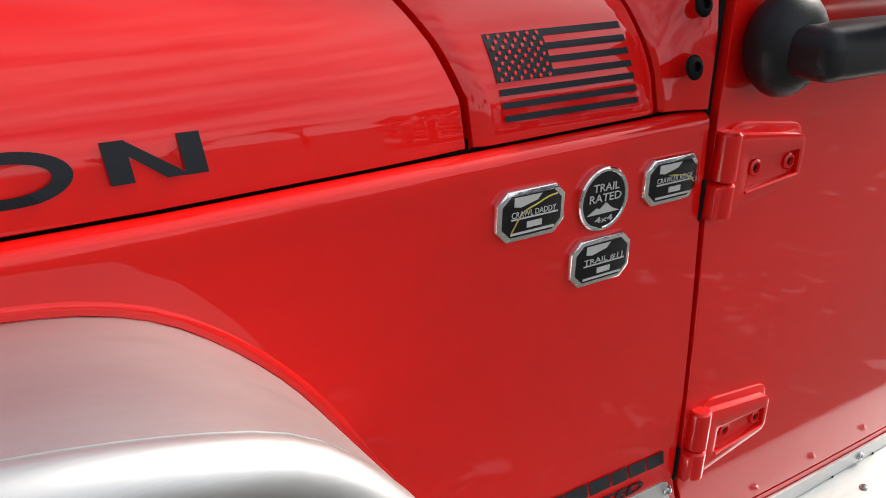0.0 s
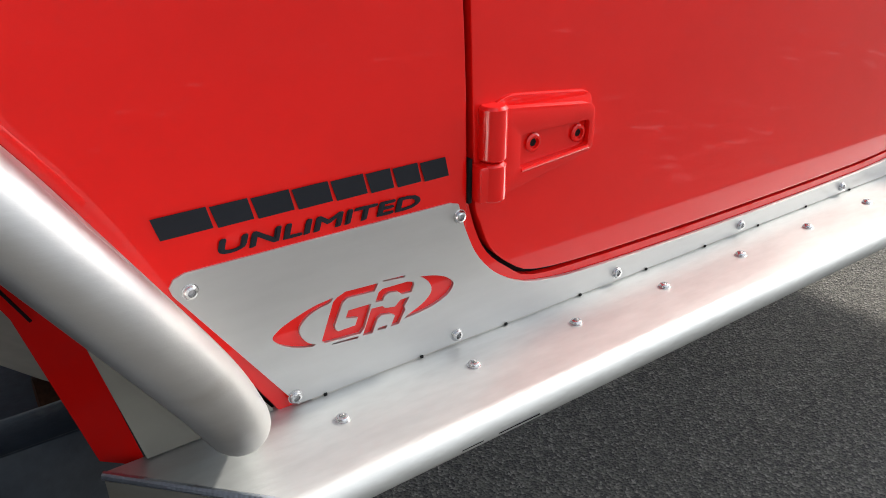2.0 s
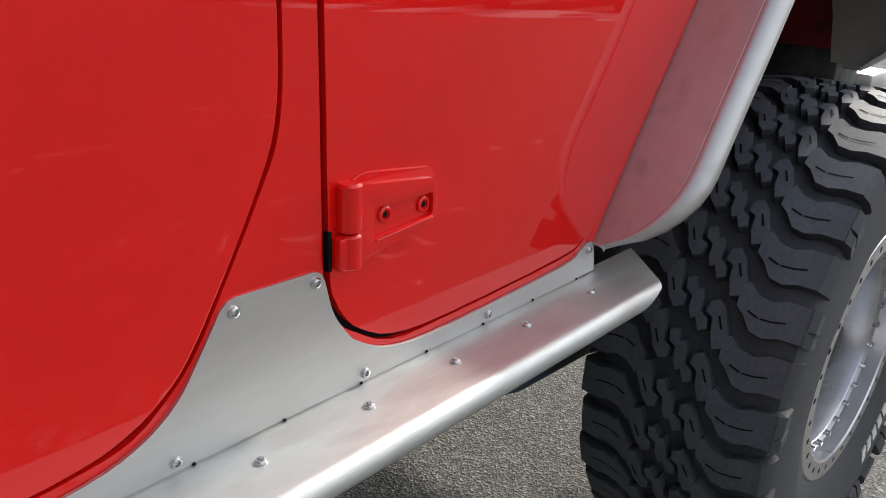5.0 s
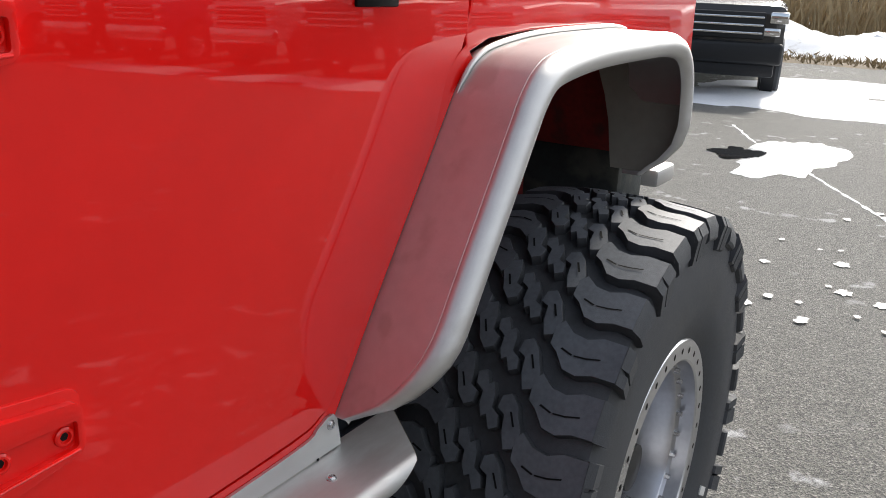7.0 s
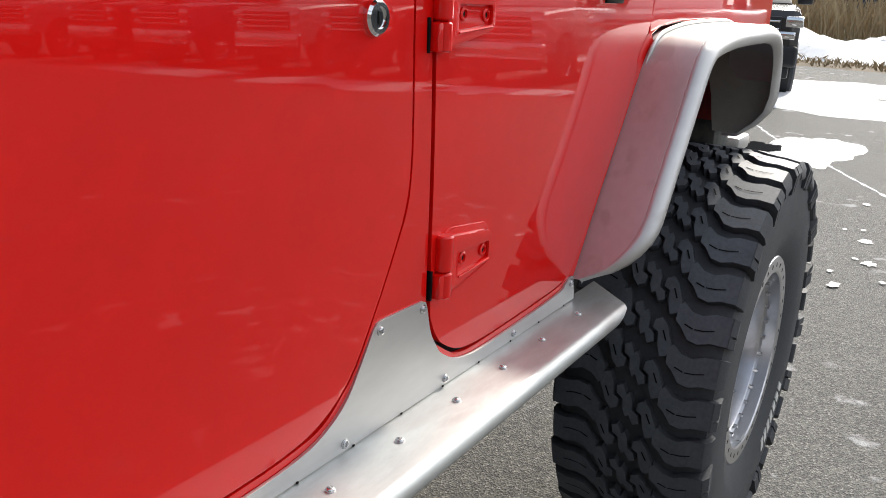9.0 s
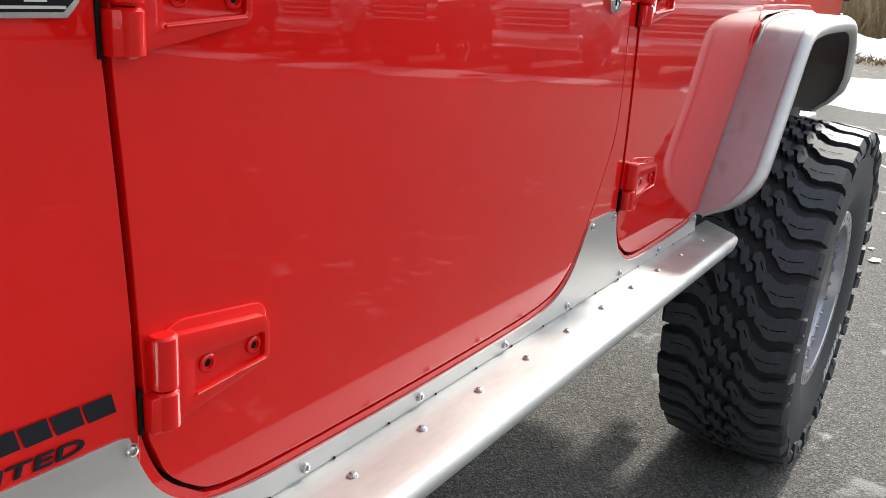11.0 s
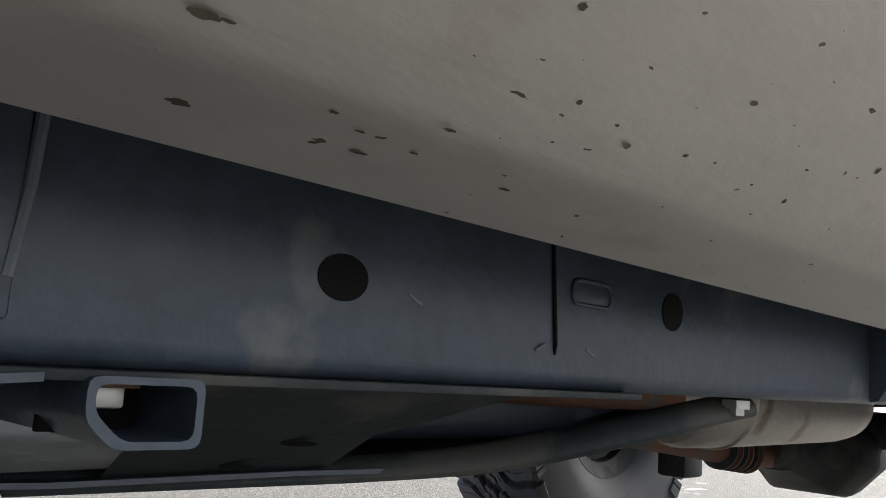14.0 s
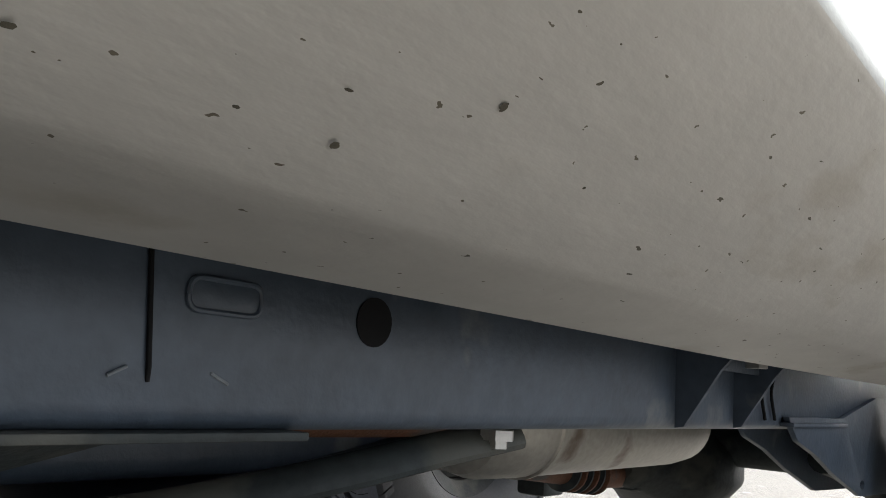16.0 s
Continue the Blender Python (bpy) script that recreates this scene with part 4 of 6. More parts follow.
part("tube", rail(tube_pts, rad, 28), ALU, front_flare, "round bent aluminium tube")
weld([(-0.3125 + 0.0225 * math.cos(radians(a)), 0.0035, 0.8255 + 0.0225 * math.sin(radians(a))) for a in range(180, 361, 15)], 0.0034, front_flare, 0.0055)
lip_rings = []
for a, b, c in zip(root_pts, root_pts[1:], root_pts[2:]):
    way = (c - a).normalized()
    out_way = Vector((-way.z, 0, way.x))
    lip_rings.append([tuple(Vector((b.x, y + bow(b.x, b.z), b.z)) + out_way * n) for n, y in ((-0.002, 0.004), (0.001, -0.0006), (0.004, -0.0012), (0.008, -0.0010), (0.0105, 0.0006))])
part("arch_lip", loft(lip_rings[:60], False), RED, car, "red folded lip of the front arch")
part("liner", solid([(-0.455, 1.05), (-0.31, 0.86), (-0.270, 0.8015), (-0.379, 0.8015), (-0.407, 0.92), (-0.470, 1.05)], 0.006, 0.004, None, 0), ALU_SHADE, front_flare, "aluminium inner gusset", False)
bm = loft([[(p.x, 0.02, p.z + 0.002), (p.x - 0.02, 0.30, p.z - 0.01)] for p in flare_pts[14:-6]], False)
part("liner", bm, ALU_SHADE, front_flare, "dusty aluminium inner fender")
bm = loft([[(-1.35, 0.30, 1.29), (-0.55, 0.30, 1.23)], [(-1.35, 0.33, 0.98), (-0.47, 0.33, 0.98)]], False)
part("liner", bm, UNDER, front_flare, "dark inner fender")
SKIRT = [(-1.25, 1.12, 1.22), (-0.95, 1.195, 1.325), (-0.75, 1.165, 1.315), (-0.595, 1.075, 1.275), (-0.515, 1.004, 1.185), (-0.438, 0.933, 1.07), (-0.425, 0.922, 1.05)]
skirt = part("liner", loft([[(x, 0.085, low), (x, 0.085, (low + high) / 2), (x, 0.060, high)] for x, low, high in SKIRT], False), DUSTY, front_flare, "dusty inner fender skirt")
part("flange", loft([[(x, 0.0852, low), (x + 0.01, 0.12, low - 0.045), (x + 0.02, 0.20, low - 0.150)] for x, low, high in SKIRT], False), DUSTY, skirt, "folded lower flange")
part("firewall_edge", loft([[(-0.490, 0.05, 1.03), (-0.460, 0.012, 1.03), (-0.455, 0.09, 1.03)], [(-0.444, 0.05, 0.93), (-0.408, 0.012, 0.93), (-0.40, 0.09, 0.93)], [(-0.408, 0.04, 0.79), (-0.378, 0.012, 0.79), (-0.365, 0.09, 0.79)]], True, True), RED, car)

# rear flare: one folded sheet with a rolled edge
REAR = [(1.450, 0.845), (1.458, 0.857), (1.517, 0.950), (1.576, 1.039), (1.632, 1.121), (1.678, 1.190), (1.708, 1.232), (1.745, 1.262), (1.80, 1.278), (1.93, 1.290), (2.12, 1.294), (2.26, 1.292), (2.34, 1.272), (2.392, 1.215), (2.410, 1.13), (2.407, 1.07), (2.400, 1.030), (2.386, 0.998)]
rear_pts = smooth_path([(x, 0, z) for x, z in REAR], 5)
CROSS = [(0.0, 0.014), (0.0, -0.03), (0.0, -0.070), (0.0, -0.0945), (-0.0009, -0.0953), (0.0003, -0.0961), (0.0008, -0.100), (0.0, -0.105), (-0.003, -0.111), (-0.007, -0.117), (-0.014, -0.122), (-0.023, -0.124), (-0.033, -0.121), (-0.040, -0.115), (-0.043, -0.106), (-0.039, -0.106), (-0.033, -0.114), (-0.023, -0.118), (-0.010, -0.111), (-0.004, -0.098), (-0.004, 0.014)]
rings = []
for i, p in enumerate(rear_pts):
    way = (rear_pts[min(i + 1, len(rear_pts) - 1)] - rear_pts[max(i - 1, 0)]).normalized()
    out_way = Vector((-way.z, 0, way.x))
    grow = float(np.interp(p.z, [0.845, 0.855, 0.875, 0.90, 0.935, 0.96], [0.10, 0.28, 0.60, 0.80, 0.96, 1.0])) if p.x < 1.6 else float(np.interp(p.z, [0.998, 1.030, 1.07, 1.11], [0.30, 0.66, 0.92, 1.0])) if p.x > 2.3 else 1.0
    rings.append([tuple(Vector((p.x, y * grow, p.z)) + out_way * n * max(0.35, grow)) for n, y in CROSS])
rear_flare = part("rear_flare", loft(rings, True, True), ALU, car, "bare aluminium rear fender flare with rolled edge")
part("flange", rail([(p.x, -0.0045, p.z + 0.004) for p in rear_pts[28:58]], [0.0008, 0.0018, 0.003] + [0.004] * 27, 8), ALU, rear_flare)
# flare's inner wall, darkened by colour for the shade inside
part("rear_wall", loft([[(x, a, z), (x, (a + b) / 2, z + 0.002), (x - 0.004, b, z + 0.004)] for x, z, a, b in ((2.20, 1.286, -0.108, 0.130), (2.30, 1.281, -0.108, 0.115), (2.345, 1.266, -0.108, 0.105), (2.382, 1.232, -0.108, 0.092), (2.398, 1.20, -0.108, 0.080), (2.404, 1.15, -0.107, 0.064), (2.405, 1.095, -0.105, 0.050), (2.398, 1.042, -0.080, 0.040), (2.388, 1.004, -0.044, 0.030))], False), ALU_SHADE, rear_flare, "inside of the flare, its shade in the colour")
edge_rings = []
for i in range(2, 36):
    p = rear_pts[i]
    way = (rear_pts[i + 1] - rear_pts[i - 1]).normalized()
    out_way = Vector((-way.z, 0, way.x))
    edge_rings.append([tuple(Vector((p.x, 0.0015, p.z)) + out_way * 0.001), tuple(Vector((p.x, 0.0035, p.z)) + out_way * 0.008), tuple(Vector((p.x, 0.0060, p.z)) + out_way * 0.024)])
part("arch_edge", loft(edge_rings, False), RED, car, "red folded edge of the rear arch")
part("firewall_slit", rail([(-0.476, 0.026, 1.02), (-0.452, 0.026, 0.973), (-0.434, 0.026, 0.937)], 0.0014, 6), GAP, car, "dark slit in the red body edge")
part("tail_lamp", box((2.70, 0.015, 1.27), (2.80, 0.13, 1.47), 0.012), PLASTIC, car, "dark tail lamp")
part("rear_bumper", box((2.72, 0.03, 0.900), (2.85, 1.45, 0.945), 0.010), ALU, car, "aluminium rear bumper")


# ---- wheels ----
def tyre_mesh():
    bm = lathe([(0.240, -0.125), (0.268, -0.150), (0.330, -0.168), (0.400, -0.166), (0.445, -0.164), (0.470, -0.158), (0.480, -0.140), (0.486, -0.11), (0.489, -0.06), (0.490, 0.0), (0.489, 0.06), (0.486, 0.11), (0.480, 0.140),
                (0.470, 0.158), (0.445, 0.164), (0.400, 0.166), (0.330, 0.168), (0.262, 0.150), (0.232, 0.125)], 110)
    count = 36
    pitch = 2 * math.pi / count
    tops = []

    def crown(v):
        return 0.506 - 0.012 * (abs(v) / 0.165) ** 3

    def block(points, depth=0.018, inset=0.07, shift=0.0):
        mu, mv = sum(p[0] for p in points) / len(points), sum(p[1] for p in points) / len(points)
        top, mid, low = [], [], []
        for u, v in points:
            tu, tv = u + (mu - u) * inset * 1.5, v + (mv - v) * inset * 1.5
            nu, nv = u + (mu - u) * inset, v + (mv - v) * inset
            for lst, uu, vv, d in ((top, tu, tv, 0.0), (mid, nu, nv, 0.0016), (low, u, v, depth)):
                a, r = (uu + shift) * pitch, crown(vv) - d
                lst.append((r * math.cos(a), vv, r * math.sin(a)))
        loops = [[bm.verts.new(p) for p in ring] for ring in (top, mid, low)]
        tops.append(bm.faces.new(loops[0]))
        for upper, lower in zip(loops, loops[1:]):
            for i in range(len(upper)):
                j = (i + 1) % len(upper)
                bm.faces.new((upper[i], lower[i], lower[j], upper[j]))

    # long wavy shoulder lug, hooked inner block and slim centre block
    shoulder = [(0.40, 0.166), (0.41, 0.136), (0.50, 0.112), (0.45, 0.090), (0.18, 0.072), (0.06, 0.058), (-0.30, 0.056), (-0.44, 0.066), (-0.25, 0.086), (-0.20, 0.110), (-0.31, 0.134), (-0.32, 0.166)]
    hook = [(0.98, 0.046), (0.92, 0.060), (0.62, 0.066), (0.40, 0.056), (0.20, 0.049), (0.02, 0.034), (0.10, 0.020), (0.32, 0.018), (0.40, 0.032), (0.70, 0.036)]
    centre = [(0.74, 0.016), (0.66, 0.029), (0.46, 0.025), (0.36, 0.011), (0.10, 0.009), (-0.08, 0.001), (0.02, -0.010), (0.36, -0.006), (0.52, 0.006)]
    sipes = []
    for k in range(count):
        for side, off in ((-1, 0.0), (1, 0.5)):
            long = 0.005 if k % 2 else 0.0
            flow = -side                           # the two halves run against each other
            block([(flow * u, side * (v + (long if v > 0.16 else 0))) for u, v in shoulder], 0.017, 0.04, k + off)
            block([(flow * u, side * v) for u, v in hook], 0.017, 0.05, k + off)
            block([(flow * u, side * v) for u, v in centre], 0.017, 0.05, k + off)
            for cut in (((0.10, 0.078), (0.17, 0.096), (0.145, 0.098), (0.07, 0.080)), ((0.17, 0.100), (0.16, 0.118), (0.10, 0.138), (0.075, 0.138), (0.13, 0.118), (0.145, 0.100)), ((0.34, 0.040), (0.56, 0.050), (0.55, 0.053), (0.33, 0.043))):
                line = []                          # shallow sipe
                for u, v in cut:
                    a, r = (flow * u + k + off) * pitch, crown(v) + 0.0004
                    line.append(bm.verts.new((r * math.cos(a), side * v, r * math.sin(a))))
                sipes.append(bm.faces.new(line))
            a0, a1 = (k + off + flow * -0.31) * pitch, (k + off + flow * 0.39) * pitch      # lug running down the side
            foot = 0.430 if k % 2 else 0.448
            cross = ((0.494, 0.163 + long), (0.478, 0.172 + long), (0.458, 0.174), (foot + 0.004, 0.171), (foot, 0.163))
            for r0, r1 in ((0.0, 0.58), (0.68, 1.0)) if k % 2 else ((0.0, 1.0),):     # every second one is notched
                b0, b1 = a0 + (a1 - a0) * r0, a0 + (a1 - a0) * r1
                rows = [[(r * math.cos(a), side * v, r * math.sin(a)) for a in (b0, (b0 + b1) / 2, b1)] for r, v in cross]
                loft(rows, False, False, bm)
                for a in (b0, b1):
                    bm.faces.new([bm.verts.new((r * math.cos(a), side * v, r * math.sin(a))) for r, v in (*cross, (0.465, 0.145), (0.486, 0.150))])
    bmesh.ops.recalc_face_normals(bm, faces=bm.faces[:])
    for f in sipes:
        f.material_index = 1
    # lug tops take the lighter copy, so grooves look deeper
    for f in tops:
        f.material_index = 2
    return bm


wheel_meshes = {}


def wheel(x, y, turn):
    """A beadlock wheel with a mud tyre; turn 0 faces -y."""
    w = new("wheel")
    w.parent, w.location, w.rotation_euler = car, (x, y, 0.503), (0, 0.3, turn)
    w.matrix_parent_inverse = Matrix.Translation(car.location).inverted()
    w["label"] = "polished beadlock wheel with a large mud tyre"
    if not wheel_meshes:
        marks, bolt = bmesh.new(), bmesh.new()
        bmesh.ops.create_cone(bolt, cap_ends=True, segments=6, radius1=0.0065, radius2=0.0055, depth=0.012)
        bmesh.ops.transform(bolt, matrix=pose(0, 0, 0, 90), verts=bolt.verts[:])
        spokes = bmesh.new()
        for k in range(8):
            a = 2 * math.pi * k / 8
            box((0.06, -0.035, -0.022), (0.21, 0.0, 0.022), 0.008, 2, spokes, pose(0, 0, 0, 0, math.degrees(a), 0))
        for k in range(7):
            a = 0.25 + 0.085 * k
            box((0.325, -0.1695, -0.010), (0.375, -0.1660, 0.010), 0.0, 1, marks, pose(0, 0, 0, 0, math.degrees(a), 0))
        lugs = bmesh.new()
        for k in range(5):
            a = 2 * math.pi * k / 5
            made = bmesh.ops.create_cone(lugs, cap_ends=True, segments=6, radius1=0.011, radius2=0.009, depth=0.03)["verts"]
            bmesh.ops.transform(lugs, matrix=Matrix.Translation((0.064 * math.cos(a), -0.05, 0.064 * math.sin(a))) @ pose(0, 0, 0, 90), verts=made)
        holes = bmesh.new()
        for k in range(32):
            a = 2 * math.pi * (k + 0.5) / 32
            made = bmesh.ops.create_circle(holes, cap_ends=True, segments=10, radius=0.0062)["verts"]
            bmesh.ops.transform(holes, matrix=Matrix.Translation((0.2405 * math.cos(a), -0.1493, 0.2405 * math.sin(a))) @ pose(0, 0, 0, 90), verts=made)
        src = [part("tyre", tyre_mesh(), RUBBER, w, "black mud-terrain tyre with chunky tread"),
               part("beadlock_ring", lathe([(0.262, -0.128), (0.264, -0.144), (0.260, -0.149), (0.224, -0.149), (0.220, -0.146), (0.218, -0.118), (0.202, -0.114), (0.199, -0.108)], 96), RIM, w, "polished beadlock ring"),
               part("rim", lathe([(0.200, -0.112), (0.196, -0.095), (0.190, -0.02), (0.184, 0.06)], 72), RIM, w, "polished deep rim"),
               part("rim_face", spokes, PLASTIC, w), part("hub", lathe([(0.09, 0.0), (0.088, -0.045), (0.05, -0.06), (0.045, -0.10), (0.0001, -0.105)], 32), PLASTIC, w),
               part("brake_disc", lathe([(0.175, 0.03), (0.175, 0.05), (0.05, 0.05), (0.05, 0.02), (0.175, 0.03)], 40), STEEL, w),
               # dark inner flange and an added cover keep the inner rim from showing bright
               part("inner_flange", lathe([(0.184, 0.06), (0.186, 0.10), (0.235, 0.13), (0.237, 0.125)], 72), UNDER, w, "dark inner side of the rim"), part("brake_shield", lathe([(0.186, 0.055), (0.180, 0.075), (0.09, 0.085), (0.0001, 0.085)], 40), UNDER, w, "dark disc added to cover the bright inner rim"), part("ring_bolt", bolt, STEEL, w), part("wheel_nuts", lugs, CHROME, w), part("sidewall_mark", marks, WHITE_INK, w, "white raised sidewall lettering as plain bars", False), part("ring_holes", holes, GAP, w, "dark holes round the ring", False)]
        src[0].data.materials.append(GAP)
        src[0].data.materials.append(RUBBER_LIT)
        for o in src:
            wheel_meshes[o.name.split(".")[0]] = (o.data, o.get("label", ""))
        src[8].location = (0.2085, -0.119, 0)
    else:
        for name, (me, label) in wheel_meshes.items():
            o = new(name, me)
            o.parent = w
            if label:
                o["label"] = label
            if name == "ring_bolt":
                o.location = (0.2085, -0.119, 0)
    for k in range(1, 28):
        a = 2 * math.pi * k / 28
        o = new("ring_bolt", wheel_meshes["ring_bolt"][0])
        o.parent, o.location = w, (0.2085 * math.cos(a), -0.119, 0.2085 * math.sin(a))
    return w


FRONT_AXLE, REAR_AXLE = -0.93, 2.115
wheel(REAR_AXLE, -0.078, 0.0)
wheel(FRONT_AXLE, -0.07, 0.0)
wheel(REAR_AXLE, 1.57, math.pi)
wheel(FRONT_AXLE, 1.57, math.pi)


# ---- underbody ----
rail_l = part("frame_rail", box((-1.50, 0.200, 0.5815), (2.75, 0.275, 0.712), 0.014, 3), FRAME, car, "black painted steel frame rail with scuffs")
part("frame_rail", box((-1.50, 1.22, 0.588), (2.75, 1.30, 0.712), 0.014, 3), FRAME, car, "black painted steel frame rail")


def oval(cx, cz, rx, rz, n=24):
    return [(cx + rx * math.cos(2 * math.pi * k / n), cz + rz * math.sin(2 * math.pi * k / n)) for k in range(n)]


def rim_of(name, loop, y, r, mat, parent):
    pts = [(x, y, z) for x, z in loop]
    return part(name, rail(pts + [pts[0]], r, 8, False), mat, parent)


for cx, cz, rx, rz in ((-0.030, 0.6390, 0.0180, 0.0135), (0.331, 0.6525, 0.0168, 0.0165)):
    part("hole", solid(oval(cx, cz, rx, rz), 0.1990, 0.001, None, 0), GAP, rail_l, "dark drain hole", False)
slot = round_corners([(0.186, 0.646), (0.235, 0.646), (0.235, 0.664), (0.186, 0.664)], 0.008)
part("pressed_slot", solid(slot, 0.1986, 0.001, None, 0.0008), FRAME, rail_l)
rim_of("hole_rim", slot, 0.1990, 0.0018, FRAME, rail_l)
part("seam", rail([(0.157, 0.1995, 0.708), (0.158, 0.1985, 0.70), (0.167, 0.1985, 0.614), (0.168, 0.2005, 0.607)], 0.0015, 8), GAP, rail_l, "dark vertical seam")
part("sleeve", box((-1.50, 0.1955, 0.600), (-0.205, 0.2010, 0.716), 0.003), FRAME, rail_l)
part("weld_seam", rail([(-0.200, 0.198, 0.714), (-0.203, 0.1965, 0.66), (-0.208, 0.197, 0.618)], 0.003, 8), SCUFF, rail_l, "pale scuffed seam")
part("pinch_flange", box((-0.60, 0.192, 0.5765), (0.275, 0.230, 0.5818), 0.001), UNDER, rail_l, "grimy lower flange")
mount = part("body_mount", box((0.800, 0.112, 0.685), (1.020, 0.200, 0.692), 0.002), FRAME, rail_l, "black welded body mount bracket")
for x in (0.815, 0.990):
    gus = [(0.200, 0.584), (0.190, 0.586), (0.150, 0.648), (0.118, 0.684), (0.200, 0.684)]
    part("gusset", loft([[(x + d, y, z) for y, z in gus] for d in (0.0, 0.007)], True, True), FRAME, mount)
part("web", box((0.823, 0.168, 0.650), (0.990, 0.173, 0.684), 0.001), FRAME, mount)
for z, r in ((0.6805, 0.034), (0.6745, 0.026)):
    washer = lathe([(0.0001, -0.0028), (r, -0.0028), (r, 0.0028), (0.0001, 0.0028)], 26)
    bmesh.ops.transform(washer, matrix=Matrix.Translation((0.905, 0.143, z)) @ pose(0, 0, 0, 90), verts=washer.verts[:])
    part("mount_pad", washer, WHITE_BOLT, mount, "pale mount washer")
hexa = bmesh.new()
bmesh.ops.create_cone(hexa, cap_ends=True, segments=6, radius1=0.013, radius2=0.012, depth=0.018)
bmesh.ops.transform(hexa, matrix=Matrix.Translation((0.905, 0.143, 0.664)), verts=hexa.verts[:])
part("mount_bolt", hexa, WHITE_BOLT, mount, "zinc body mount bolt")
HANGER = [(1.17, 0.600), (1.215, 0.566), (1.304, 0.545), (1.40, 0.513), (1.57, 0.468), (1.80, 0.460), (1.84, 0.500), (1.84, 0.640), (1.70, 0.640), (1.46, 0.600)]
hanger = part("arm_bracket", solid(round_corners(HANGER, 0.008)[::-1], 0.188, 0.008, None, 0.0015, 0, [oval(1.585, 0.487, 0.016, 0.008, 14)]), FRAME, rail_l, "black control arm bracket hanging from the rail")
part("arm_bracket", solid(round_corners(HANGER, 0.008)[::-1], 0.262, 0.008, None, 0.0015), FRAME, rail_l, "black control arm bracket hanging from the rail")
part("flange", box((1.17, 0.180, 0.586), (1.46, 0.200, 0.592), 0.001), FRAME, hanger)
for x in (1.085, 1.125):
    part("brake_line", rail(smooth_path([(x, 0.197, 0.70), (x + 0.004, 0.195, 0.66), (x - 0.006, 0.195, 0.63), (x + 0.012, 0.196, 0.595)], 5), 0.0022, 6), GAP, rail_l, "thin brake line")
part("pale_scuff", rail([(0.145, 0.1992, 0.609), (0.155, 0.1988, 0.614)], 0.0010, 6), SCUFF, rail_l, "small chipped patch")
for x0, z0 in ((0.02, 0.634), (0.205, 0.612)):
    part("pale_scuff", box((x0, 0.1990, z0), (x0 + 0.014, 0.2003, z0 + 0.0022), 0.0006, 1, None, pose(x0, 0, z0, 0, 25, 0) @ pose(-x0, 0, -z0)), SCUFF, rail_l, "pale scuff")

# open end of a crossmember tube with its bolt
def tube_ring(y, x0, x1, z0, z1):
    return [(x, y, z) for x, z in round_corners([(x0, z0 + 0.013), (x0 + 0.014, z0), (x1, z0), (x1, z1), (x0, z1)], 0.006, 3)]


bm = loft([tube_ring(0.186, -0.173, -0.117, 0.5475, 0.5795), tube_ring(0.70, -0.173, -0.117, 0.5475, 0.5795), tube_ring(0.70, -0.169, -0.121, 0.5510, 0.5760), tube_ring(0.186, -0.169, -0.121, 0.5510, 0.5760), tube_ring(0.186, -0.173, -0.117, 0.5475, 0.5795)], True)
cross = part("crossmember", bm, FRAME, car, "black steel crossmember tube with open end")
part("tube_back", box((-0.170, 0.245, 0.550), (-0.120, 0.25, 0.578)), GAP, cross, "", False)
part("bolt_head", box((-0.163, 0.205, 0.564), (-0.147, 0.222, 0.5755), 0.002), WHITE_BOLT, cross, "pale bolt head")
part("washer", box((-0.167, 0.203, 0.5735), (-0.141, 0.224, 0.5756), 0.0005), RUST, cross)
bm = loft([[(x, 0.19, z), (x - 0.02, 0.62, z - 0.02), (x - 0.02, 0.62, z - 0.024), (x, 0.19, z - 0.004)] for x, z in ((-0.36, 0.537), (-0.30, 0.540), (-0.27, 0.548), (-0.24, 0.566), (-0.215, 0.578), (-0.19, 0.580))], True, True)
part("engine_skid", bm, FRAME, car, "black skid bracket")

# belly pan, its slanted gusset and support strap
xs = [-0.60, -0.30, -0.10, 0.10, 0.26, 0.42, 0.56, 0.70, 0.84]
zs = [0.520, 0.506, 0.498, 0.498, 0.495, 0.506, 0.530, 0.556, 0.577]
bm = loft([[(x, 0.40, z), (x, 1.10, z - 0.01), (x, 1.10, z - 0.006), (x, 0.40, z + 0.004)] for x, z in zip(xs, zs)], True, True)
part("belly_pan", bm, FRAME, car, "dusty black steel belly pan")
gus = [[(x, 0.235, 0.578), (x + 0.03, 0.33, 0.537), (x + 0.05, 0.42, 0.498)] for x in (-0.110, 0.00, 0.085)]
gus[2][0] = (0.20, 0.24, 0.578)
bm = loft(gus, False)
gusset = part("gusset", bm, UNDER, car, "black gusset plate with slots")
for x, y, z in ((0.048, 0.337, 0.5330), (0.030, 0.388, 0.5110)):
    hole = bmesh.new()
    bmesh.ops.create_circle(hole, cap_ends=True, segments=16, radius=0.012)
    bmesh.ops.transform(hole, matrix=Matrix.LocRotScale((x, y, z - 0.0016), Euler((radians(-22), 0, radians(-30))), (1.3, 0.6, 1)), verts=hole.verts[:])
    part("hole", hole, GAP, gusset, "", False)
bm = rail(smooth_path([(-0.12, 0.425, 0.498), (0.06, 0.42, 0.498), (0.19, 0.41, 0.500), (0.30, 0.37, 0.511), (0.40, 0.31, 0.536), (0.49, 0.27, 0.559), (0.58, 0.25, 0.575)], 6), [0.009 + 0.008 * min(1.0, k / 20) for k in range(37)], 14, True, None, (1.0, 0.55))
strap = part("support_arm", bm, UNDER, car, "black tubular support arm")
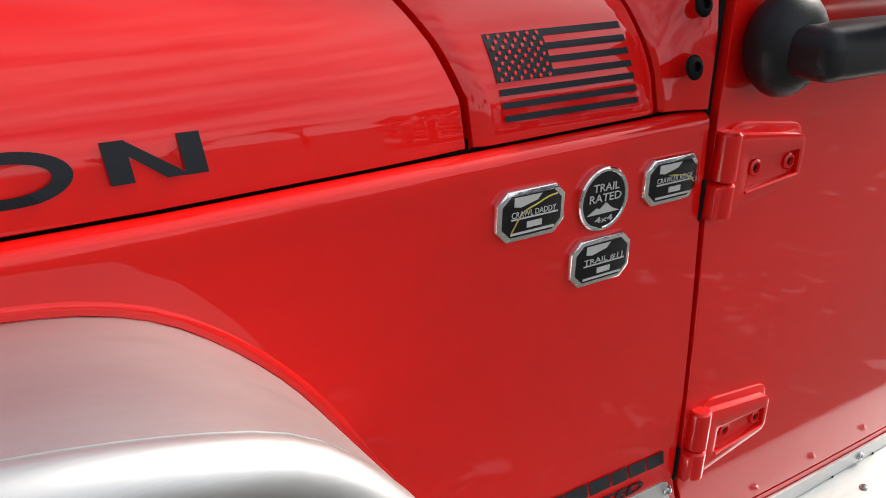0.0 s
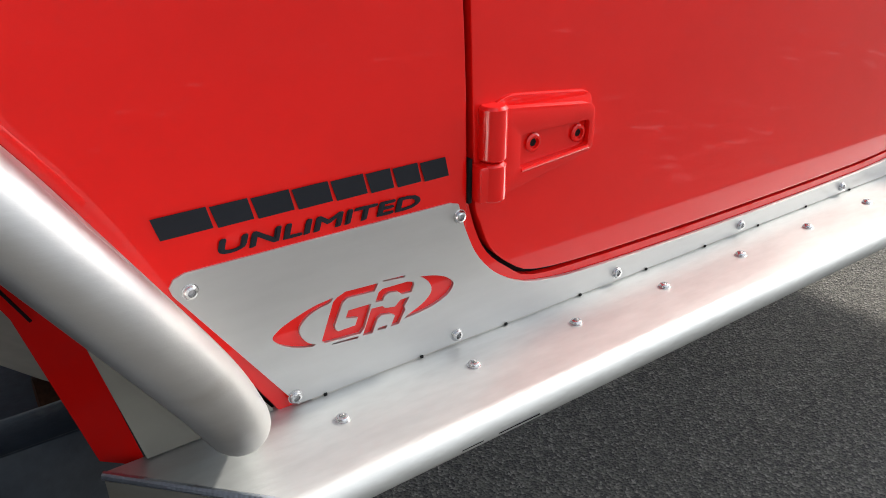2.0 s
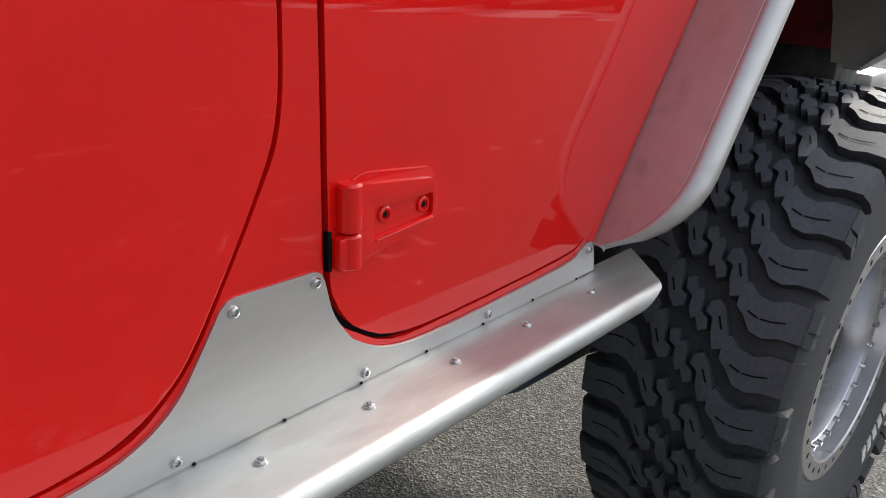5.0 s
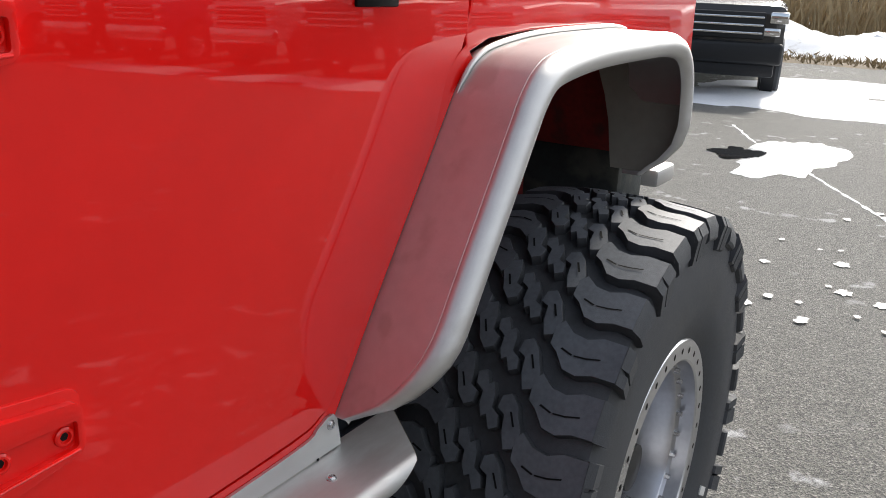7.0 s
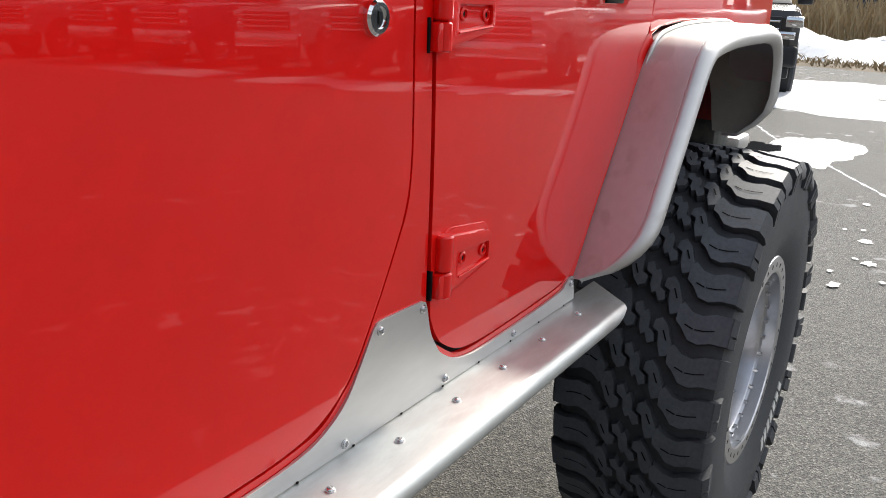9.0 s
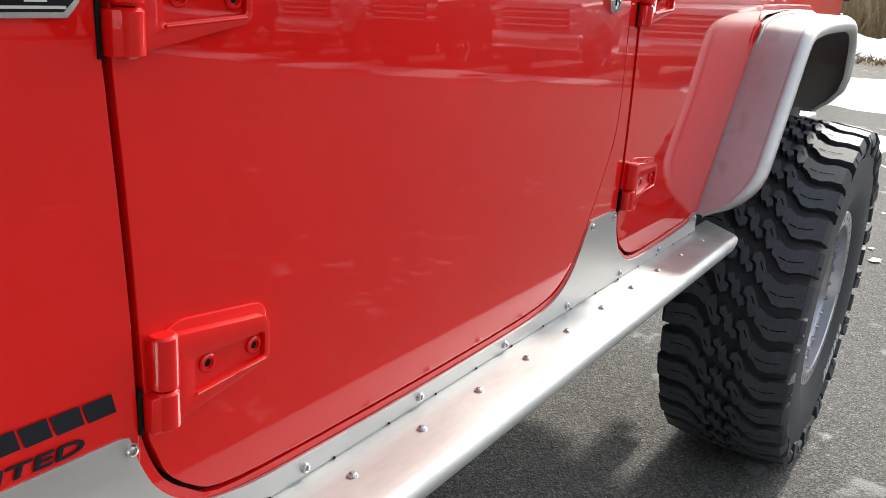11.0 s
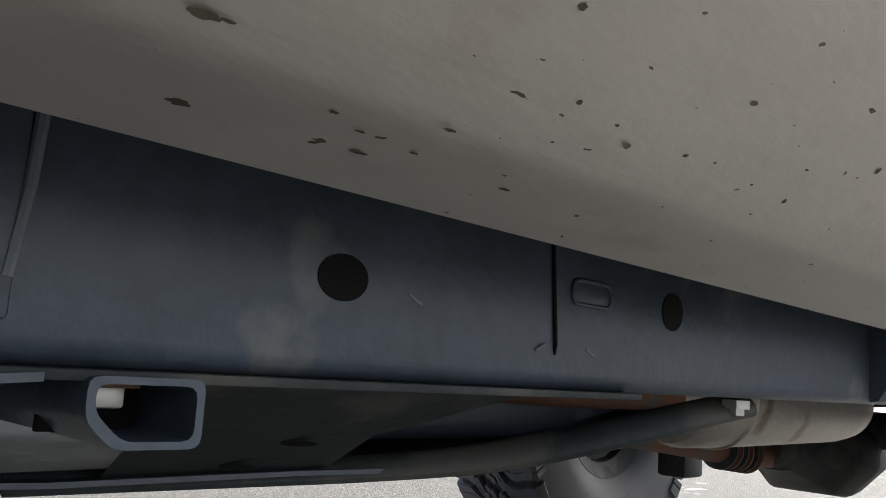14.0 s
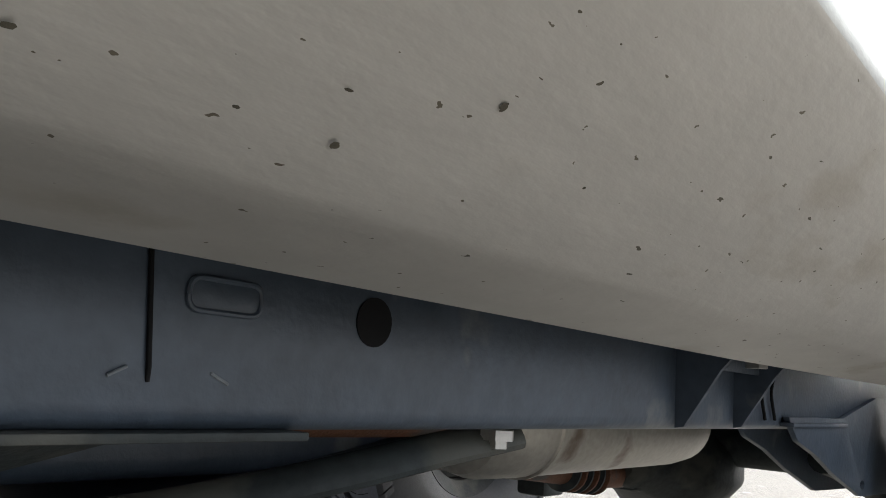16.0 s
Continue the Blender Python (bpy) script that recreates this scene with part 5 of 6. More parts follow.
for z, r in ((0.574, 0.016), (0.567, 0.010)):
    bm = bmesh.new()
    bmesh.ops.create_cone(bm, cap_ends=True, segments=6 if r < 0.02 else 24, radius1=r, radius2=r, depth=0.009)
    bmesh.ops.transform(bm, matrix=Matrix.Translation((0.545, 0.245, z)), verts=bm.verts[:])
    part("arm_bolt", bm, WHITE_BOLT, strap, "zinc bolt and washer")
part("skid_brace", box((0.10, 0.47, 0.516), (0.74, 0.56, 0.60), 0.02, 3), FRAME, car, "black steel skid brace")
part("gearbox", box((-0.30, 0.52, 0.545), (0.55, 0.98, 0.74), 0.05, 3), UNDER, car, "grimy cast gearbox")
part("transfer_case", box((0.20, 0.60, 0.52), (0.62, 1.05, 0.72), 0.06, 3), UNDER, car, "grimy cast transfer case")
part("exhaust_pipe", rail(smooth_path([(-0.40, 0.46, 0.60), (0.10, 0.44, 0.598), (0.45, 0.42, 0.585), (0.78, 0.43, 0.582)], 6), 0.028, 14), RUST, car, "rusty exhaust pipe")
prof = [(0.001, 0.72), (0.040, 0.722), (0.066, 0.742), (0.073, 0.77), (0.075, 0.86), (0.073, 1.30), (0.068, 1.36), (0.045, 1.40), (0.001, 1.402)]
bm = lathe(prof, 30)
bmesh.ops.transform(bm, matrix=pose(0, 0.44, 0.576, 0, 0, -90) , verts=bm.verts[:])
muf = part("muffler", bm, MUFFLER, car, "dull aluminised muffler")
part("seam", lathe([(0.0735, 0.858), (0.0780, 0.862), (0.0780, 0.868), (0.0735, 0.872)], 30), MUFFLER, muf).matrix_basis = pose(0, 0.44, 0.576, 0, 0, -90)
part("tail_pipe", rail(smooth_path([(1.39, 0.44, 0.59), (1.60, 0.40, 0.62), (1.85, 0.38, 0.70), (2.20, 0.40, 0.70), (2.65, 0.45, 0.68)], 6), 0.026, 14), RUST, car, "rusty tail pipe")
shaft = part("driveshaft", rail(smooth_path([(0.60, 0.76, 0.550), (1.20, 0.76, 0.488), (1.62, 0.76, 0.442), (1.84, 0.76, 0.430)], 5), 0.032, 18), RUST, car, "rusty rear driveshaft")
tilt = math.degrees(math.atan2(0.05, 0.42))
for k in range(6):
    part("boot_ring", lathe([(0.030, -0.009), (0.047, -0.003), (0.047, 0.003), (0.030, 0.009)], 22), RUST if k % 2 else UNDER, shaft).matrix_basis = pose(1.53 + 0.026 * k, 0.76, 0.4515 - 0.0028 * k, 0, 0, -90) @ pose(0, 0, 0, -tilt)
part("universal_joint", box((1.80, 0.715, 0.39), (1.88, 0.805, 0.48), 0.02), UNDER, shaft)
DIFF = [(1.76, 0.055, 0.05, 0.455), (1.84, 0.075, 0.07, 0.455), (1.93, 0.105, 0.10, 0.45), (1.99, 0.150, 0.125, 0.445), (2.07, 0.170, 0.135, 0.445), (2.16, 0.165, 0.130, 0.45), (2.22, 0.130, 0.105, 0.455), (2.25, 0.07, 0.06, 0.46)]
ball = loft([[(x, 0.76 + w * c, z + h * d) for c, d in ((-1, -0.3), (-0.55, -0.9), (0.55, -0.9), (1, -0.3), (1, 0.35), (0.5, 0.9), (-0.5, 0.9), (-1, 0.35))] for x, w, h, z in DIFF], True, True)
bmesh.ops.bevel(ball, geom=ball.edges[:], offset=0.008, segments=1, affect="EDGES")
axle = part("rear_axle", rail([(2.10, 0.06, 0.503), (2.10, 1.44, 0.503)], 0.048, 18), UNDER, car, "grimy black rear axle")
part("differential", ball, UNDER, axle, "grimy differential housing")
part("front_axle", rail([(-0.93, 0.06, 0.503), (-0.93, 1.44, 0.503)], 0.048, 18), UNDER, car, "grimy black front axle")
for y in (0.20, 1.30):
    arm = part("control_arm", rail([(1.50, y + 0.03, 0.530), (1.60, y + 0.03, 0.515), (2.02, y + 0.01, 0.42)], 0.026, 14), UNDER, car, "black lower control arm")
    bm = rail([(2.05 + 0.055 * math.cos(a * 0.45), y * 0.72 + 0.21 + 0.055 * math.sin(a * 0.45), 0.58 + a * 0.0026) for a in range(0, 110)], 0.008, 8)
    part("coil_spring", bm, UNDER, car, "black coil spring")
    # block added by the axle so its shadow closes a lit patch
    part("shock_mount", box((2.14, y * 0.93 - 0.05 + 0.02, 0.30), (2.26, y * 0.93 + 0.05 + 0.02, 0.47), 0.012), UNDER, car, "dark block added to shade the ground by the tyre")
    part("shock_absorber", rail([(2.20, y * 0.85 + 0.11, 0.44), (2.17, y * 0.85 + 0.11, 0.66), (2.17, y * 0.85 + 0.11, 0.68), (2.12, y * 0.85 + 0.11, 1.0)], [0.026, 0.026, 0.012, 0.012], 14), MUFFLER, car, "pale shock absorber")
part("track_bar", rail([(2.24, 0.25, 0.62), (2.24, 1.22, 0.52)], 0.018, 12), UNDER, car)
part("fuel_tank_skid", box((1.05, 0.86, 0.50), (1.80, 1.20, 0.70), 0.04, 3), UNDER, car, "dark fuel tank skid plate")


# ---- ground and distance ----
def asphalt():
    m = material("asphalt", (0.148, 0.143, 0.128), 0.85, 0, 0, 0.16, 0.9, 0.06)
    n, l = m.node_tree.nodes, m.node_tree.links
    b = n["Principled BSDF"]
    tone = b.inputs["Base Color"].links[0].from_socket
    tc = n.new("ShaderNodeTexCoord")

    def tex(kind, scale, detail=4.0):
        t = n.new(kind)
        t.inputs["Scale"].default_value = scale
        if kind == "ShaderNodeTexNoise":
            t.inputs["Detail"].default_value = detail
        l.new(tc.outputs["Object"], t.inputs["Vector"])
        return t

    def curve(socket, lo, hi):
        r = n.new("ShaderNodeMapRange")
        r.inputs["From Min"].default_value, r.inputs["From Max"].default_value = lo, hi
        l.new(socket, r.inputs["Value"])
        return r.outputs["Result"]

    def mixed(a, b_, fac, kind="MIX"):
        x = n.new("ShaderNodeMixRGB")
        x.blend_type = kind
        l.new(fac, x.inputs["Fac"])
        for sock, val in (("Color1", a), ("Color2", b_)):
            if isinstance(val, tuple):
                x.inputs[sock].default_value = (*val, 1)
            else:
                l.new(val, x.inputs[sock])
        return x.outputs["Color"]

    stones = tex("ShaderNodeTexVoronoi", 170)
    grey = n.new("ShaderNodeRGBToBW")
    l.new(stones.outputs["Color"], grey.inputs["Color"])
    tone = mixed(tone, (0.070, 0.069, 0.065), curve(grey.outputs["Val"], 0.55, 0.30))
    tone = mixed(tone, (0.27, 0.26, 0.235), curve(grey.outputs["Val"], 0.72, 0.86))
    salt, spread = tex("ShaderNodeTexNoise", 5.5, 9.0), tex("ShaderNodeTexNoise", 0.55, 3.0)
    both = n.new("ShaderNodeMath")
    both.operation = "MULTIPLY"
    l.new(curve(salt.outputs["Fac"], 0.60, 0.66), both.inputs[0])
    l.new(curve(spread.outputs["Fac"], 0.50, 0.60), both.inputs[1])
    tone = mixed(tone, (0.40, 0.40, 0.40), both.outputs[0])
    l.new(tone, b.inputs["Base Color"])
    bp = n.new("ShaderNodeBump")
    bp.inputs["Strength"].default_value, bp.inputs["Distance"].default_value = 0.9, 0.004
    l.new(stones.outputs["Distance"], bp.inputs["Height"])
    l.new(bp.outputs["Normal"], b.inputs["Normal"])
    return m


ASPHALT = asphalt()
SNOW = material("snow", (0.80, 0.81, 0.83), 0.75, 0, 0, 0.06, 2.5, 0.1, 0.7, 18, stain=(0.42, 0.40, 0.37), stain_amount=0.30, stain_scale=1.4)
ICE = material("thin_ice", (0.62, 0.63, 0.64), 0.28, 0, 0.4, 0.15, 3, 0.15, 0.3, 12)
DAMP_ICE = material("grey_ice", (0.34, 0.34, 0.335), 0.4, 0, 0, 0.2, 6, 0.15, 0.5, 40)
WATER = material("meltwater", (0.03, 0.03, 0.03), 0.03, 0, 0.6, 0.1, 3, 0.02)
STRAW = material("dry_grass", (0.33, 0.25, 0.14), 0.8, 0, 0, 0.35, 8, 0.1)
TURF = material("brown_turf", (0.16, 0.12, 0.07), 0.9, 0, 0, 0.4, 3, 0.05, 0.8, 30)
BARK = material("bark", (0.13, 0.095, 0.075), 0.85, 0, 0, 0.3, 6, 0.05, 0.5, 30)
TWIG = material("twigs", (0.17, 0.10, 0.075), 0.85, 0, 0, 0.25, 4, 0.05)
GALV = material("galvanised_pole", (0.40, 0.41, 0.42), 0.5, 0.8, 0, 0.1, 4)

bm = bmesh.new()
bmesh.ops.create_grid(bm, x_segments=2, y_segments=2, size=900)
ground = part("ground", bm, ASPHALT, None, "", False)
tagged(ground, "grey weathered asphalt car park with salt and ice specks", "asphalt", kind="structure")


def mound(name, cx, cy, lx, ly, height, seed, mat, label, cell=0.25, rough=0.9, kind="stuff", category="snow"):
    """A low heap whose edge dives into the ground along an uneven line."""
    nx, ny = int(lx / cell), int(ly / cell)
    bm = bmesh.new()
    rows = []
    for i in range(nx + 1):
        row = []
        for j in range(ny + 1):
            u, v = i / nx * 2 - 1, j / ny * 2 - 1
            x, y = cx + u * lx / 2, cy + v * ly / 2
            fall = 1 - max(abs(u), abs(v)) ** 3
            lump = noise.fractal((x * 0.35 + seed, y * 0.35, seed), 1.0, 2.0, 5)
            h = fall * (0.55 + rough * lump) - 0.32
            row.append(bm.verts.new((x, y, height * h if h > 0 else max(-0.05, h * 0.4))))
        rows.append(row)
    for a, b in zip(rows, rows[1:]):
        for j in range(ny):
            bm.faces.new((a[j], b[j], b[j + 1], a[j + 1]))
    return tagged(part(name, bm, mat, None), label, category, kind=kind)


mound("snow_patch", 14.3, 0.8, 6.4, 11.0, 0.16, 3.1, SNOW, "trodden patch of old snow lying on asphalt", 0.16)
mound("snow_patch", 13.9, -11.0, 2.4, 17.0, 0.12, 5.7, SNOW, "trodden strip of old snow along the parked row", 0.2)
mound("snow_bank", 27.5, 2.0, 12.0, 34.0, 0.9, 9.4, SNOW, "ploughed bank of dirty snow beside the car park", 0.35)
mound("snow_bank", 36.0, -14.0, 14.0, 26.0, 1.0, 1.9, SNOW, "ploughed bank of dirty snow beside the car park", 0.45)
mound("turf_strip", 21.2, 3.0, 2.6, 40.0, 0.10, 2.2, TURF, "strip of brown winter turf between snow banks", 0.3, 0.4, "stuff", "grass")


def flat_patch(name, cx, cy, rx, ry, z, seed, mat, label, category):
    bm = bmesh.new()
    ring = []
    for k in range(60):
        a = 2 * math.pi * k / 60
        r = 1 + 0.45 * noise.fractal((math.cos(a) * 1.6 + seed, math.sin(a) * 1.6, seed), 1.0, 2.0, 4)
        ring.append(bm.verts.new((cx + rx * r * math.cos(a), cy + ry * r * math.sin(a), z)))
    bm.faces.new(ring)
    if bm.faces[:][0].normal.z < 0:
        bmesh.ops.reverse_faces(bm, faces=bm.faces[:])
    return tagged(part(name, bm, mat, None, "", False), label, category, kind="stuff")


flat_patch("ice_patch", 8.62, 0.74, 0.92, 0.36, 0.004, 4.4, ICE, "sheet of thin white ice on asphalt", "ice")
flat_patch("puddle", 8.50, 1.14, 0.30, 0.20, 0.009, 6.1, WATER, "dark puddle of meltwater on the ice", "puddle")
flat_patch("ice_patch", 2.62, 1.30, 0.16, 0.14, 0.004, 8.8, ICE, "small patch of thin ice under the car", "ice")
for k in range(16):
    a = random.Random(k)
    flat_patch("ice_patch", 2.9 + a.uniform(-0.5, 1.5), 0.9 + a.uniform(-0.35, 0.75), a.uniform(0.03, 0.10), a.uniform(0.015, 0.045), 0.0046 + 0.0003 * k, 20 + k * 1.7, DAMP_ICE, "small patch of thin ice under the car", "ice")
for k in range(22):
    a = random.Random(70 + k)
    size = a.uniform(0.012, 0.040)
    flat_patch("ice_patch", 4.5 + 2.6 * a.random() ** 1.4, -0.25 + a.gauss(0, 0.28), size * 1.3, size, 0.0042 + 0.0003 * k, 60 + k * 1.3, DAMP_ICE, "small dried salt and ice spot on asphalt", "ice")
crack = smooth_path([(10.2, 1.62, 0.003), (9.3, 1.20, 0.003), (8.5, 0.75, 0.003), (7.71, 0.293, 0.003), (6.80, -0.204, 0.003), (5.7, -0.75, 0.003), (4.2, -1.5, 0.004)], 40)
rows = []
for i, p in enumerate(crack):
    w = max(0.001, 0.009 + 0.012 * noise.noise((i * 0.23, 0, 0)))
    wob = 0.05 * noise.noise((i * 0.1, 3, 0)) + 0.018 * noise.noise((i * 0.45, 5, 0))
    rows.append([(p.x + wob - w, p.y + wob + w, p.z), (p.x + wob + w, p.y + wob - w, p.z)])
tagged(part("sealed_crack", loft(rows, False), SNOW, None, "", False), "long crack in the asphalt filled with snow", "crack", kind="stuff")


def blades(name, x0, x1, y0, y1, count, height, mat, label, seed, lean=0.35):
    rnd = random.Random(seed)
    verts, faces = [], []
    for _ in range(count):
        x, y = rnd.uniform(x0, x1), rnd.uniform(y0, y1)
        h, w, a = height * rnd.uniform(0.45, 1.15), rnd.uniform(0.012, 0.03), rnd.uniform(0, 6.28)
        dx, dy = math.cos(a) * w, math.sin(a) * w
        lx, ly = rnd.gauss(0, lean) * h, rnd.gauss(0, lean) * h
        i = len(verts)
        verts += [(x - dx, y - dy, -0.02), (x + dx, y + dy, -0.02), (x + dx * 0.6 + lx * 0.4, y + dy * 0.6 + ly * 0.4, h * 0.6), (x + lx, y + ly, h)]
        faces += [(i, i + 1, i + 2), (i, i + 2, i + 3)]
    me = bpy.data.meshes.new(name)
    me.from_pydata(verts, [], faces)
    me.materials.append(mat)
    return tagged(new(name, me), label, "grass", kind="stuff")


blades("dry_reeds", 34, 44, -14, 34, 9000, 1.7, STRAW, "tall dry straw-coloured reeds behind the snow", 5, 0.2)
blades("dry_grass", 20.3, 22.3, -12, 20, 5000, 0.16, STRAW, "short brown winter grass", 6, 0.5)


# ---- trees ----
def bare_tree(seed, height):
    """A leafless tree: tapered trunk, forking limbs and a haze of twigs."""
    rnd = random.Random(seed)
    bm = bmesh.new()
    twig_v, twig_f = [], []

    def limb(p, way, length, r, depth):
        q = p + way * length
        side = way.orthogonal().normalized()
        up = way.cross(side)
        n = 5 if depth < 2 else 3
        a_ = [bm.verts.new(p + (side * math.cos(2 * math.pi * k / n) + up * math.sin(2 * math.pi * k / n)) * r) for k in range(n)]
        b_ = [bm.verts.new(q + (side * math.cos(2 * math.pi * k / n) + up * math.sin(2 * math.pi * k / n)) * r * 0.68) for k in range(n)]
        for k in range(n):
            bm.faces.new((a_[k], a_[(k + 1) % n], b_[(k + 1) % n], b_[k]))
        if depth >= 4:
            for _ in range(16):
                w = (way + Vector((rnd.gauss(0, 0.6), rnd.gauss(0, 0.6), rnd.gauss(0.15, 0.5)))).normalized()
                s = p.lerp(q, rnd.random())
                e = s + w * rnd.uniform(0.30, 0.85)
                o = w.orthogonal().normalized() * 0.014
                i = len(twig_v)
                twig_v.extend([s - o, s + o, e])
                twig_f.append((i, i + 1, i + 2))
            return
        for _ in range(3 if depth else 4):
            w = (way + Vector((rnd.gauss(0, 0.48), rnd.gauss(0, 0.48), rnd.gauss(0.12, 0.25)))).normalized()
            limb(p.lerp(q, rnd.uniform(0.55, 1.0)), w, length * rnd.uniform(0.58, 0.82), r * 0.6, depth + 1)

    limb(Vector((0, 0, -0.1)), Vector((rnd.gauss(0, 0.06), rnd.gauss(0, 0.06), 1)).normalized(), height * 0.33, height * 0.022, 0)
    t = thing("bare_tree", "leafless grey-brown tree at the edge of the car park", "tree", (0, 0, 0), "trees along the car park")
    part("trunk", bm, BARK, t)
    me = bpy.data.meshes.new("twigs")
    me.from_pydata([tuple(v) for v in twig_v], [], twig_f)
    me.materials.append(TWIG)
    o = new("twigs", me)
    o.parent = t
    return t


kinds = [bare_tree(11, 6.0), bare_tree(12, 7.0), bare_tree(13, 5.2)]
spots = random.Random(3)
count = 0
for row, (x, step_y) in enumerate(((50.0, 3.4), (57.0, 3.0))):
    y = -78.0
    while y < -11:
        k = kinds[count % 3]
        m = pose(x + spots.uniform(-2.5, 2.5), y, 0, 0, 0, spots.uniform(0, 360))
        if count < 3:
            k.matrix_basis = m
        else:
            t = copy_thing(k, m)
            t.scale = [spots.uniform(0.85, 1.15) * float(np.interp(y, [-40, -27, -20, -14], [1.5, 1.5, 1.2, 0.85]))] * 3
        count += 1
        y += step_y * spots.uniform(0.5, 1.4)
blades("brushwood", 46, 60, -80, -9, 9000, 2.0, TWIG, "tangle of bare brush along the trees", 9, 0.35)
for k in range(14):
    m = pose(-24 + k * 6.3 + spots.uniform(-2, 2), -46 + spots.uniform(-4, 4), 0, 0, 0, spots.uniform(0, 360))
    copy_thing(kinds[k % 3], m).scale = [spots.uniform(0.9, 1.4)] * 3
blades("far_wood", 95, 120, -60, 90, 9000, 7.0, TWIG, "distant leafless wood on the skyline", 10, 0.2)


# ---- parked vehicles ----
def pickup(x, y, turn, paint, label):
    """A full-size pickup; its nose looks to -x before the turn."""
    v = thing("pickup_truck", label, "truck", (0, 0, 0), "vehicles in the car park")

    def ring(px, w, z0, z1, r=0.10):
        return [(px, a, b) for a, b in round_corners([(-w, z0), (w, z0), (w, z1), (-w, z1)], r, 3)]

    def add(name, bm, mat, parent=v, smooth=True, lab=""):
        o = part(name, bm, mat, None, lab, smooth)
        o.parent = parent
        return o

    add("body", loft([ring(-2.92, 0.86, 0.62, 1.12), ring(-2.84, 0.97, 0.55, 1.22), ring(-2.2, 1.0, 0.52, 1.27), ring(-1.35, 1.0, 0.52, 1.30), ring(1.0, 1.0, 0.52, 1.28), ring(2.85, 1.0, 0.55, 1.30), ring(2.92, 0.96, 0.60, 1.24)], True, True), paint)
    add("cab", loft([ring(-1.45, 0.90, 1.20, 1.31, 0.04), ring(-0.62, 0.76, 1.20, 1.88), ring(0.55, 0.78, 1.20, 1.93), ring(1.02, 0.78, 1.20, 1.88), ring(1.16, 0.86, 1.20, 1.32, 0.04)], True, True), paint)
    add("windscreen", loft([[(-1.36, -0.80, 1.36), (-1.36, 0.80, 1.36)], [(-0.70, -0.68, 1.84), (-0.70, 0.68, 1.84)]], False), GLASS_DARK)
    for s in (-1, 1):
        for x0, x1, t0, t1 in ((-1.02, -0.14, -0.58, -0.12), (-0.06, 0.86, -0.05, 0.82)):
            add("side_window", loft([[(x0, s * 0.886, 1.36), (x1, s * 0.876, 1.36)], [(t0, s * 0.785, 1.82), (t1, s * 0.79, 1.84)]], False), GLASS_DARK)
        add("headlight", box((-2.945, s * 0.86 - 0.14, 1.00), (-2.86, s * 0.86 + 0.09, 1.15), 0.02), CHROME)
        add("lower_lamp", box((-2.935, s * 0.82 - 0.10, 0.84), (-2.86, s * 0.82 + 0.12, 0.95), 0.02), CHROME)
        add("fog_lamp", box((-2.985, s * 0.72 - 0.07, 0.60), (-2.94, s * 0.72 + 0.07, 0.70), 0.02), CHROME)
        add("mirror", box((-1.02, s * 1.10 - 0.11, 1.30), (-0.90, s * 1.10 + 0.11, 1.52), 0.03), PLASTIC)
        for px in (-1.95, 1.85):
            w = new("wheel")
            w.parent, w.location = v, (px, s * 0.90, 0.41)
            add("tyre", lathe([(0.25, -0.13), (0.38, -0.13), (0.41, -0.10), (0.41, 0.10), (0.38, 0.13), (0.25, 0.13)], 40, None, True), RUBBER, w)
            add("rim", lathe([(0.26, -0.10), (0.23, -0.06), (0.10, -0.05), (0.0001, -0.08), (0.0001, 0.08), (0.10, 0.05), (0.23, 0.06), (0.26, 0.10)], 24), CHROME, w)
            add("wheel_arch", lathe([(0.50, -0.05), (0.50, 0.115), (0.43, 0.115), (0.43, -0.05)], 40, None, True), PLASTIC, w)
    add("grille", box((-2.955, -0.72, 0.80), (-2.88, 0.72, 1.14), 0.02), PLASTIC)
    for z in (0.86, 0.96, 1.06):
        add("grille_bar", box((-2.975, -0.70, z), (-2.93, 0.70, z + 0.03), 0.008), CHROME)
    add("bumper", box((-3.00, -0.98, 0.48), (-2.82, 0.98, 0.76), 0.05, 3), PLASTIC if paint.name.startswith("black") else CHROME)
    add("air_dam", box((-2.93, -0.90, 0.32), (-2.80, 0.90, 0.49), 0.03), PLASTIC)
